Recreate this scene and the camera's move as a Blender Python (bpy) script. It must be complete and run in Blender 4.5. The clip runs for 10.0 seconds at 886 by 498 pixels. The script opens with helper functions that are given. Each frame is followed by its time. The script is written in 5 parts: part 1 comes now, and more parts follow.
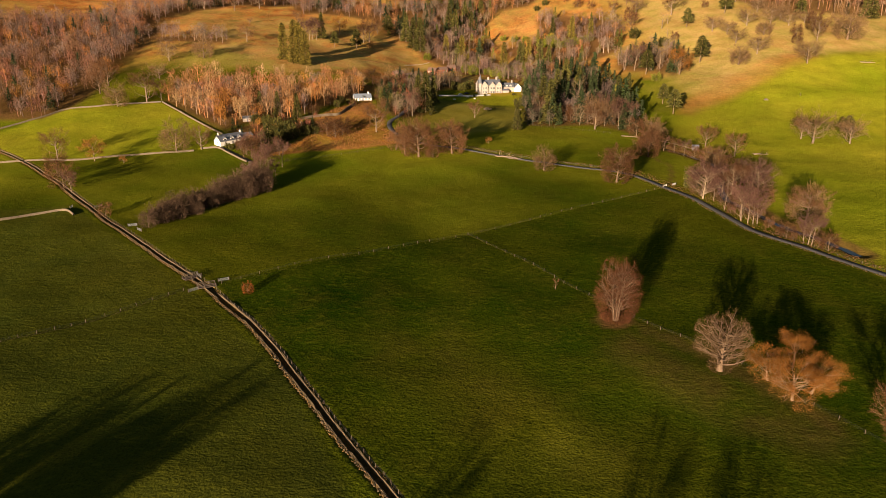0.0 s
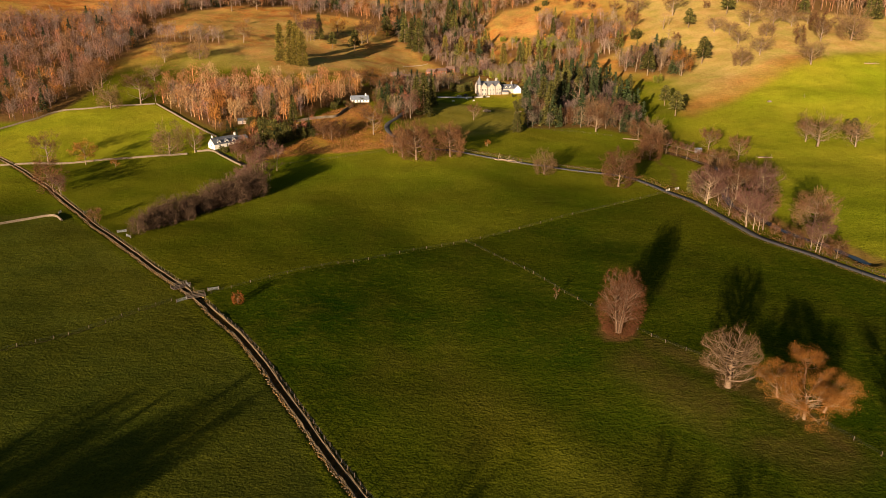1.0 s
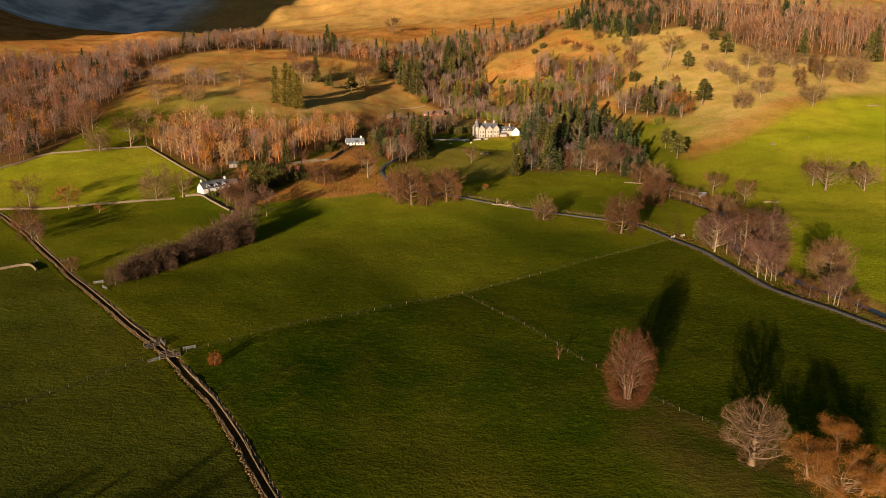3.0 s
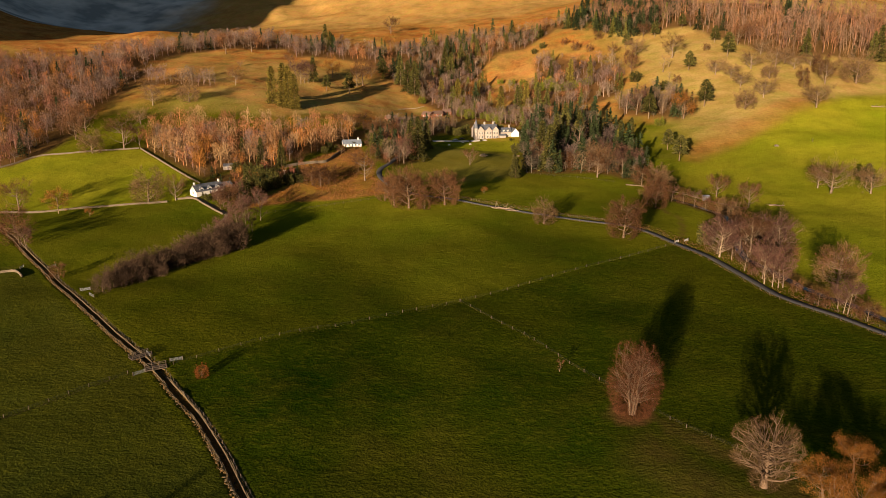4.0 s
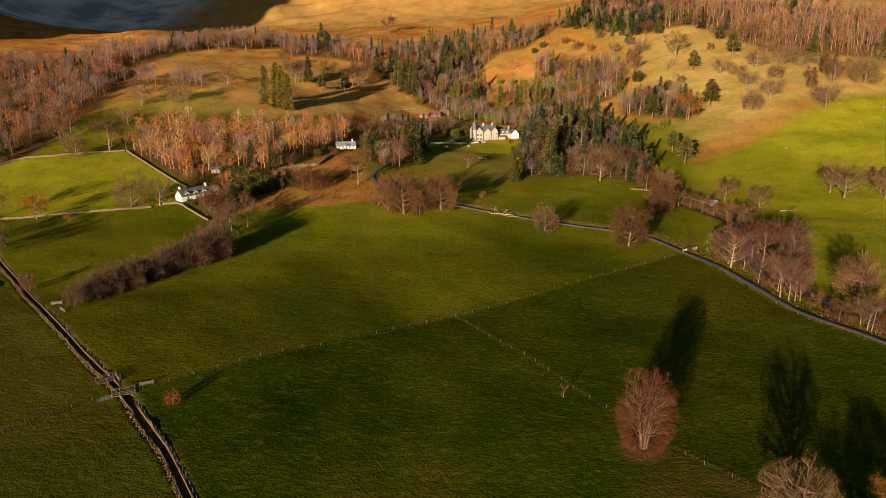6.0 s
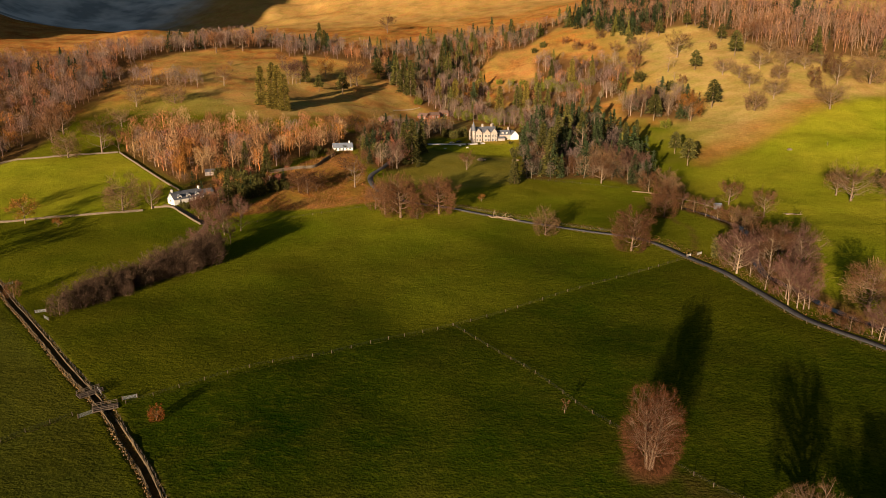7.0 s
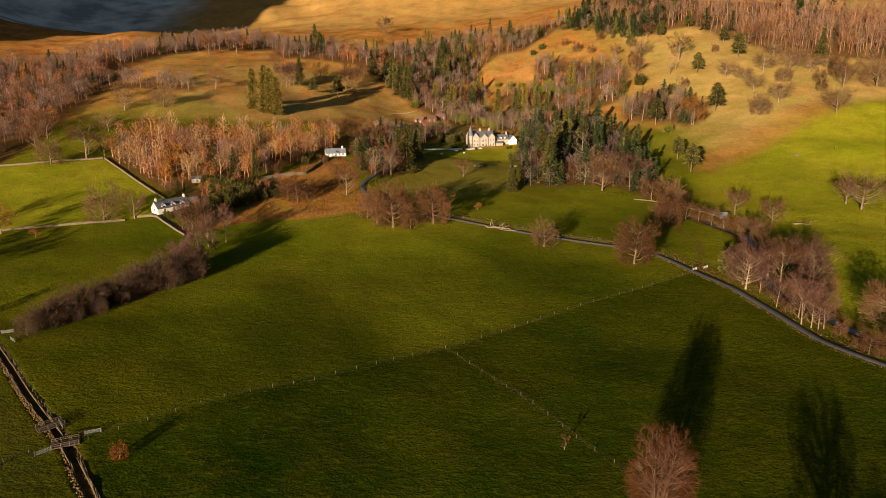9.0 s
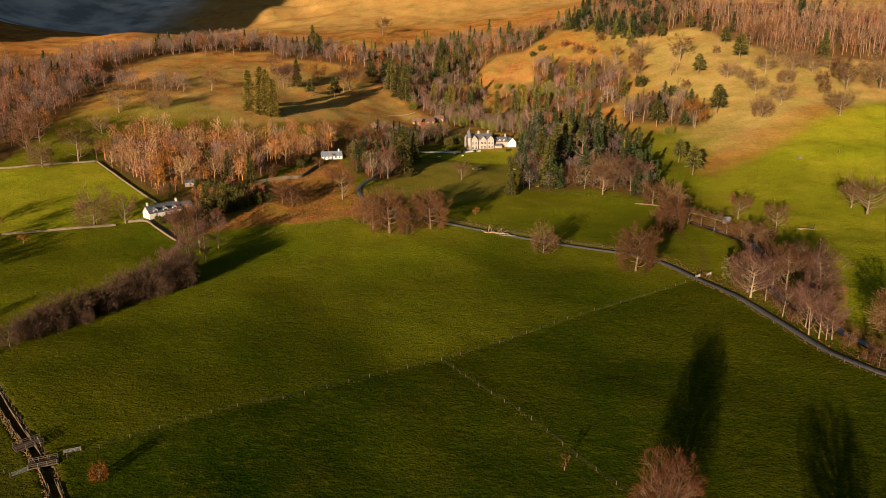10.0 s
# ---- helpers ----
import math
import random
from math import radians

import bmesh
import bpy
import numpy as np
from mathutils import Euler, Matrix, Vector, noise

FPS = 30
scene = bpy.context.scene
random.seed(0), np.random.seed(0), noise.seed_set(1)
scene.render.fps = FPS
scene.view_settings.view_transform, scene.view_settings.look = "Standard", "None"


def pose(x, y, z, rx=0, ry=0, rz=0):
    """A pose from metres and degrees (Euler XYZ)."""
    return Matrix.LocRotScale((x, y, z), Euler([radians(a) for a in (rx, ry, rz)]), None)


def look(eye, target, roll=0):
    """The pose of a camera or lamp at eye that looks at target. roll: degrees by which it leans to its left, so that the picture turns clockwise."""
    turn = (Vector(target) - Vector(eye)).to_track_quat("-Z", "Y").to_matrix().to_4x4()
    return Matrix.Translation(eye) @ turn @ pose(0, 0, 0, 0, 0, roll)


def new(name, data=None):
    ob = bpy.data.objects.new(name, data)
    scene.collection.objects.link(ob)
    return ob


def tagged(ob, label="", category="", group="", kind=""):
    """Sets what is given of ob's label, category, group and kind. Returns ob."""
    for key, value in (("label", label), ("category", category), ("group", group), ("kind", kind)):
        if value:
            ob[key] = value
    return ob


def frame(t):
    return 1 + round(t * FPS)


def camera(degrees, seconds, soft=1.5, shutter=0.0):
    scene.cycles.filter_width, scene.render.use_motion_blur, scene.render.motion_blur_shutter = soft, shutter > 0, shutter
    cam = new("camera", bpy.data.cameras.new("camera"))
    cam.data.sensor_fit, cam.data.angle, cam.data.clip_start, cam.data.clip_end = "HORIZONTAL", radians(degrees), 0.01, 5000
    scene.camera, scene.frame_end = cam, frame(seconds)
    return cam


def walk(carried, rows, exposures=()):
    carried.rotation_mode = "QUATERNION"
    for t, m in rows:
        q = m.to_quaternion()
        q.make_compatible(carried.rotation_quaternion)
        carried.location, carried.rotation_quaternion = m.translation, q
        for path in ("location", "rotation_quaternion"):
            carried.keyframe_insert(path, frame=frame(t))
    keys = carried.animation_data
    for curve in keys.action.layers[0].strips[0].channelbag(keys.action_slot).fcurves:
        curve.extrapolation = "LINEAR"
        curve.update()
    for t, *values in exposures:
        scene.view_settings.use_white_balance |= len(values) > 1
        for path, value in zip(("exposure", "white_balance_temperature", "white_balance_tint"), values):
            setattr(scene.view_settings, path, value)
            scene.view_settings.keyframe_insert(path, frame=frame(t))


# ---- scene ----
cam = camera(65.67, 10.0, soft=0.8)
PATH = [
    # seconds, x, y, z, pitch, yaw
    (0, -4.29, -34.78, 99.88, -19.17, -0.61),
    (0.5, -3.65, -30.47, 99.87, -19.16, -0.60),
    (1, -3.07, -26.11, 99.92, -19.13, -0.61),
    (1.2, -2.85, -24.37, 99.94, -19.07, -0.61),
    (1.3, -2.73, -23.50, 99.95, -18.05, -0.61),
    (1.4, -2.62, -22.63, 99.96, -17.02, -0.61),
    (1.5, -2.51, -21.76, 99.98, -16.02, -0.61),
    (1.6, -2.41, -20.91, 99.97, -15.98, -0.61),
    (2, -2.00, -17.50, 99.95, -15.95, -0.62),
    (2.5, -1.52, -13.25, 99.92, -15.91, -0.65),
    (4, 0.01, 0.00, 100.01, -15.91, -0.71),
    (4.5, 0.51, 4.60, 100.02, -15.93, -0.72),
    (5, 1.03, 9.32, 99.96, -15.92, -0.72),
    (5.5, 1.57, 13.76, 99.63, -15.93, -0.73),
    (7, 3.41, 27.03, 99.25, -15.91, -0.73),
    (7.5, 4.08, 31.25, 99.38, -15.90, -0.74),
    (8, 4.78, 35.30, 99.66, -15.89, -0.76),
    (8.5, 5.47, 39.22, 100.00, -15.86, -0.76),
    (9, 6.16, 43.10, 100.30, -15.82, -0.78),
    (9.5, 6.89, 47.03, 100.55, -15.78, -0.78),
    (10, 7.60, 51.00, 100.68, -15.75, -0.79),
]
walk(cam, [(t, pose(x, y, z, 90 + pitch, 0, yaw)) for t, x, y, z, pitch, yaw in PATH], [(0.0, 1.56), (1.2, 1.56), (1.6, 1.36), (10.0, 1.25)])

# ---- light: low winter sun from behind the camera's left shoulder ----
SUN_HEADING, SUN_HEIGHT = 26.0, 8.3   # degrees right of +y that the light travels; elevation
sun = new("sun", bpy.data.lights.new("sun", "SUN"))
sun.data.energy, sun.data.angle, sun.data.color = 5.0, radians(0.6), (1.0, 0.735, 0.49)
sun.matrix_world = look((0, 0, 0), (math.sin(radians(SUN_HEADING)), math.cos(radians(SUN_HEADING)), -math.tan(radians(SUN_HEIGHT))))
world = bpy.data.worlds.new("sky")
scene.world = world
world.use_nodes = True
sky = world.node_tree.nodes.new("ShaderNodeTexSky")
sky.sky_type, sky.sun_disc = "NISHITA", False
sky.sun_elevation, sky.sun_rotation = radians(SUN_HEIGHT), radians(180 + SUN_HEADING)
world.node_tree.links.new(sky.outputs[0], world.node_tree.nodes["Background"].inputs[0])
world.node_tree.nodes["Background"].inputs[1].default_value = 0.027

# ---- terrain ----
RNG = np.random.default_rng(7)
HILLS = [(320, 700, 150, 17.7), (-230, 690, 160, 8.1), (360, 950, 220, 27.5), (500, 1170, 190, 62), (-450, 1050, 260, 24.3), (60, 760, 130, -37.0), (200, 560, 110, -7.5),
         (-100, 500, 120, 5.4), (30, 1250, 250, -16.4), (-600, 1500, 400, -43.1), (250, 420, 110, 3.2), (-397, 1020, 36, 9)]
LATTICE = RNG.uniform(-1, 1, (128, 128))


def swell(x, y, length):
    """Soft uneven relief of about -1 to 1, with forms of about half the given length and smaller ones on them."""
    total = 0
    for k, (scale, share) in enumerate(((2.0, 0.9), (4.3, 0.45), (9.1, 0.2))):
        u, v = (x * 0.8 + y * 0.6) * scale / length + 31.7 * k, (y * 0.8 - x * 0.6) * scale / length + 17.3 * k
        i, j = np.floor(u).astype(int), np.floor(v).astype(int)
        fu, fv = u - i, v - j
        fu, fv = fu * fu * (3 - 2 * fu), fv * fv * (3 - 2 * fv)
        a, b, c, d = (LATTICE[(i + p) % 128, (j + q) % 128] for p, q in ((0, 0), (1, 0), (0, 1), (1, 1)))
        total = total + share * (a + (b - a) * fu + (c - a) * fv + (a - b - c + d) * fu * fv)
    return total


def ramp(v, a, b):
    s = np.clip((v - a) / (b - a), 0, 1)
    return s * s * (3 - 2 * s)


def soft_plus(v, w):
    return w * np.log1p(np.exp(np.clip(v / w, -30, 30)))


def lie(x, y):
    """Height of the land without the ditch and the burn."""
    x, y = np.asarray(x, float), np.asarray(y, float)
    h = 0.3 + 0.0152 * y + 0.1696 * soft_plus(y - 430, 50)
    for a, b, s, up in HILLS:
        h = h + up * np.exp(-((x - a) ** 2 + (y - b) ** 2) / (2 * s * s))
    far = ramp(y, 1250, 1700)
    h = h - 0.06 * soft_plus(y - 1500, 150) + far * 24 * swell(x, y, 620) + far * 5 * swell(y, x, 150)
    # the shaded fell on the left and an unseen ridge added to shade it
    h = h + 190 * np.exp(-((x + 1500) ** 2 / 2 / 650**2 + (y - 2500) ** 2 / 2 / 500**2)) - 35 * np.exp(-((x + 650) ** 2 / 2 / 300**2 + (y - 1400) ** 2 / 2 / 150**2))
    h = h + 700 * np.exp(-((x + 1085) ** 2 / 2 / 200**2 + (y - 650) ** 2 / 2 / 400**2))
    h = h + 42 * np.exp(-((x - 20) ** 2 / 2 / 330**2 + (y - 1720) ** 2 / 2 / 300**2))
    h = h + ramp(y, 470, 640) * 2.2 * swell(x, y, 120) + 1.9 * swell(x, y, 180) + 0.22 * swell(x, y, 46)
    return np.where(y < -100, np.maximum(h, -3), h)


DITCH = [(-330, 450), (-290, 413), (-226, 353), (-187, 310), (-156, 275), (-130, 246), (-110, 223), (-93, 205), (-87, 199), (-77, 185), (-66, 171),
         (-53, 151), (-45, 137), (-28, 109), (-14, 87), (2, 62), (20, 30)]
BURN = [(172, 232), (166, 250), (158, 264), (153, 277), (151, 292), (146, 305), (150, 325), (160, 350), (165, 375), (160, 398), (150, 420)]
ROAD = [(190, 165), (176, 196), (158, 228), (151, 240), (145, 248), (140, 259), (136, 275), (132, 293), (127, 313), (121, 330), (113, 349), (101, 361), (73, 377), (44, 394), (15, 407), (-8, 417),
        (-25, 434), (-35, 453), (-38, 473), (-31, 497), (-20, 540), (-14, 566), (2, 584), (28, 592)]


def smooth_line(points, step):
    """Points every step metres along a soft curve through the given ones."""
    p = np.array(points, float)
    p = np.vstack([2 * p[0] - p[1], p, 2 * p[-1] - p[-2]])
    out = []
    for i in range(1, len(p) - 2):
        n = max(2, int(np.hypot(*(p[i + 1] - p[i])) / step))
        for s in np.arange(n) / n:
            a, b, c, d = p[i - 1], p[i], p[i + 1], p[i + 2]
            out.append(0.5 * (2 * b + (c - a) * s + (2 * a - 5 * b + 4 * c - d) * s * s + (3 * b - a - 3 * c + d) * s**3))
    out.append(p[-2])
    return np.array(out)


def gap(x, y, line):
    """Distance on the plan to a line."""
    best = np.full(np.shape(x), 1e9)
    for a, b in zip(line[:-1], line[1:]):
        d = b - a
        s = np.clip(((x - a[0]) * d[0] + (y - a[1]) * d[1]) / (d @ d), 0, 1)
        best = np.minimum(best, np.hypot(x - a[0] - s * d[0], y - a[1] - s * d[1]))
    return best


DITCH_LINE, BURN_LINE, ROAD_LINE = smooth_line(DITCH, 6), smooth_line(BURN, 5), smooth_line(ROAD, 3)


def height(x, y):
    x, y = np.atleast_1d(np.asarray(x, float)), np.atleast_1d(np.asarray(y, float))
    h = lie(x, y)
    near = (x < 40) & (y < 470) & (x > -350)
    h[near] -= 1.4 * ramp(1.15 - gap(x[near], y[near], DITCH_LINE), 0, 0.8)
    near = (x > 40) & (x < 200) & (y > 200) & (y < 520)
    h[near] -= 1.6 * ramp(4.5 - gap(x[near], y[near], BURN_LINE), 0, 3.0)
    return h


def ground_z(x, y):
    return float(height(x, y)[0])


def inside(x, y, polygon):
    hit = np.zeros(np.shape(x), bool)
    for (ax, ay), (bx, by) in zip(polygon, polygon[1:] + polygon[:1]):
        if ay != by:
            hit ^= ((ay > y) != (by > y)) & (x < (bx - ax) * (y - ay) / (by - ay) + ax)
    return hit


# woods, pastures and heath on the plan
WOOD_WEST = [(-295, 478), (-284, 501), (-281, 528), (-282, 555), (-299, 611), (-301, 635), (-296, 680), (-319, 751), (-343, 796), (-412, 816), (-490, 820), (-526, 760), (-345, 483)]
WOOD_LODGE = [(-219, 519), (-223, 554), (-202, 580), (-157, 568), (-111, 563), (-78, 586), (-57, 598), (-56, 552), (-75, 530), (-92, 506), (-109, 471), (-122, 462), (-137, 462), (-152, 446), (-179, 474)]
WOOD_GLEN = [(-83, 900), (-45, 844), (-14, 776), (20, 739), (36, 712), (64, 739), (62, 832), (58, 886), (84, 945), (121, 948), (173, 1020), (190, 1002), (184, 1062), (111, 1070), (52, 1064), (-5, 1023), (-59, 982)]
WOOD_CASTLE = [(74, 598), (65, 487), (87, 486), (109, 487), (125, 479), (139, 453), (155, 496), (152, 545), (156, 599), (147, 620), (152, 645), (121, 674), (92, 662)]
WOOD_HILL = [(210, 952), (243, 936), (266, 888), (310, 887), (336, 820), (346, 776), (355, 748), (376, 730), (414, 736), (463, 731), (538, 761), (626, 893), (578, 925), (464, 946), (370, 991), (294, 1046), (236, 1077)]
WOOD_SPRUCE = [(170, 1030), (188, 990), (205, 950), (233, 884), (268, 888), (300, 925), (340, 985), (420, 1030), (420, 1090), (240, 1110)]
WOOD_RIDGE = [(-353, 694), (-304, 682), (-305, 759), (-329, 824), (-300, 880), (-265, 928), (-197, 946), (-174, 902), (-119, 907), (-83, 909), (-55, 908), (-58, 960), (-111, 969), (-167, 1037), (-227, 1018), (-298, 1044), (-326, 961), (-379, 925), (-403, 798)]
WOOD_MEADOW = [(-292, 712), (-261, 711), (-245, 713), (-215, 702), (-221, 724), (-254, 741), (-281, 735), (-304, 744)]
WOOD_KNOLL = [(173, 656), (196, 637), (217, 609), (234, 626), (241, 666), (211, 689), (184, 692)]
WOOD_GARDEN = [(-54, 563), (-34, 635), (2, 670), (18, 686), (20, 636), (2, 620), (-10, 549), (-13, 500), (-26, 488), (-39, 491), (-49, 523)]
WOOD_BIRCH = [(67, 738), (83, 784), (108, 760), (133, 713), (164, 700), (186, 710), (204, 754), (212, 796), (189, 847), (144, 901), (124, 881), (122, 838), (106, 818), (74, 816)]
WOOD_BACK = [(19, 718), (48, 720), (86, 654), (105, 678), (130, 694), (106, 746), (79, 743), (66, 730), (57, 770), (33, 767), (20, 754)]
SCRUB = [(-151, 443), (-136, 460), (-108, 466), (-94, 472), (-83, 462), (-95, 439), (-107, 413), (-112, 396), (-125, 413), (-134, 433)]
WOODS = [WOOD_WEST, WOOD_LODGE, WOOD_GLEN, WOOD_BIRCH, WOOD_CASTLE, WOOD_HILL, WOOD_RIDGE, WOOD_MEADOW, WOOD_KNOLL, WOOD_GARDEN, WOOD_BACK, SCRUB]
PADDOCK = [(-300, 478), (-285, 497), (-264, 502), (-219, 515), (-185, 476), (-150, 440), (-147, 411), (-185, 399), (-219, 390), (-260, 380), (-330, 420)]
RIGHT_PASTURE = [(165, 445), (193, 512), (240, 548), (310, 606), (345, 622), (420, 635), (700, 640), (700, 100), (190, 100), (160, 260), (165, 350), (175, 400)]
BRACKEN_BANK = [(-115, 384), (-103, 397), (-82, 408), (-56, 413), (-36, 420), (-26, 424), (-40, 460), (-44, 493), (-58, 532), (-74, 519), (-88, 494), (-94, 472), (-83, 452), (-94, 434), (-106, 410)]


def tris_mesh(name, verts, tris, materials, slots=None, smooth=False):
    me = bpy.data.meshes.new(name)
    verts, tris = np.asarray(verts, np.float32), np.asarray(tris, np.int32)
    me.vertices.add(len(verts))
    me.vertices.foreach_set("co", verts.ravel())
    me.loops.add(tris.size)
    me.loops.foreach_set("vertex_index", tris.ravel())
    me.polygons.add(len(tris))
    me.polygons.foreach_set("loop_start", np.arange(0, tris.size, 3, dtype=np.int32))
    if slots is not None:
        me.polygons.foreach_set("material_index", np.asarray(slots, np.int32))
    me.polygons.foreach_set("use_smooth", np.full(len(tris), smooth))
    for m in materials:
        me.materials.append(m)
    me.update(calc_edges=True)
    return me


def colour_layer(me, name, rgb):
    layer = me.attributes.new(name, "FLOAT_COLOR", "POINT")
    layer.data.foreach_set("color", np.hstack([rgb, np.ones((len(rgb), 1))]).astype(np.float32).ravel())


# ---- materials ----
def material(name, rough=0.9, metal=0.0):
    m = bpy.data.materials.new(name)
    m.use_nodes = True
    b = m.node_tree.nodes["Principled BSDF"]
    b.inputs["Roughness"].default_value, b.inputs["Metallic"].default_value = rough, metal
    b.inputs["Specular IOR Level"].default_value = 0.25
    return m, m.node_tree, b


def node(tree, kind, **values):
    n = tree.nodes.new(kind)
    for key, value in values.items():
        n.inputs[key].default_value = value
    return n


def noise_tex(tree, coords, scale, detail=4.0, rough=0.6):
    n = node(tree, "ShaderNodeTexNoise", Scale=scale, Detail=detail, Roughness=rough)
    tree.links.new(coords, n.inputs["Vector"])
    return n.outputs["Fac"]


def mix(tree, fac, a, b):
    n = tree.nodes.new("ShaderNodeMix")
    n.data_type = "RGBA"
    for value, socket in ((fac, n.inputs[0]), (a, n.inputs[6]), (b, n.inputs[7])):
        if hasattr(value, "is_linked"):
            tree.links.new(value, socket)
        elif isinstance(value, tuple):
            socket.default_value = (*value, 1)
        else:
            socket.default_value = value
    return n.outputs[2]


def stretch(tree, value, a, b, low=0.0, high=1.0):
    n = node(tree, "ShaderNodeMapRange", **{"From Min": a, "From Max": b, "To Min": low, "To Max": high})
    tree.links.new(value, n.inputs["Value"])
    return n.outputs[0]


def grained(name, dark, light, coarse=0.5, fine=6.0, rough=0.9, bump=0.3, depth=0.05, metal=0.0, spread=0.0):
    """A surface between two colours with a coarse and a fine grain; spread: how far whole objects differ."""
    m, tree, b = material(name, rough, metal)
    co = tree.nodes.new("ShaderNodeTexCoord").outputs["Object"]
    big, small = noise_tex(tree, co, coarse), noise_tex(tree, co, fine, 6)
    both = node(tree, "ShaderNodeMath")
    both.operation = "ADD"
    tree.links.new(stretch(tree, big, 0.3, 0.7, 0, 0.5), both.inputs[0])
    tree.links.new(stretch(tree, small, 0.3, 0.7, 0, 0.5), both.inputs[1])
    colour = mix(tree, both.outputs[0], dark, light)
    if spread:
        own = tree.nodes.new("ShaderNodeObjectInfo").outputs["Random"]
        shade = node(tree, "ShaderNodeHueSaturation")
        tree.links.new(stretch(tree, own, 0, 1, 1 - spread, 1 + spread), shade.inputs["Value"])
        tree.links.new(stretch(tree, own, 0, 1, 0.5 - spread * 0.05, 0.5 + spread * 0.05), shade.inputs["Hue"])
        tree.links.new(colour, shade.inputs["Color"])
        colour = shade.outputs[0]
    tree.links.new(colour, b.inputs["Base Color"])
    if bump:
        bp = node(tree, "ShaderNodeBump", Strength=bump, Distance=depth)
        tree.links.new(small, bp.inputs["Height"])
        tree.links.new(bp.outputs[0], b.inputs["Normal"])
    return m


def twig_material(name, dark, light, spread=0.2, tinted=False):
    """Twigs and needles: each tree its own shade; tinted: the shade is stored with the tree's vertices."""
    m, tree, b = material(name, 0.9)
    b.inputs["Specular IOR Level"].default_value = 0.05
    co = tree.nodes.new("ShaderNodeNewGeometry").outputs["Position"]
    isle = tree.nodes.new("ShaderNodeNewGeometry").outputs["Random Per Island"]
    colour = mix(tree, isle, dark, light)
    if tinted:
        att = tree.nodes.new("ShaderNodeAttribute")
        att.attribute_name = "tint"
        mul = tree.nodes.new("ShaderNodeMix")
        mul.data_type, mul.blend_type = "RGBA", "MULTIPLY"
        mul.inputs[0].default_value = 1.0
        tree.links.new(stretch(tree, isle, 0, 1, 0.65, 1.35), mul.inputs[6])
        tree.links.new(att.outputs["Color"], mul.inputs[7])
        colour = mul.outputs[2]
    else:
        own = tree.nodes.new("ShaderNodeObjectInfo").outputs["Random"]
        shade = node(tree, "ShaderNodeHueSaturation")
        tree.links.new(stretch(tree, own, 0, 1, 1 - spread, 1 + spread), shade.inputs["Value"])
        tree.links.new(colour, shade.inputs["Color"])
        colour = shade.outputs[0]
    tree.links.new(colour, b.inputs["Base Color"])
    return m


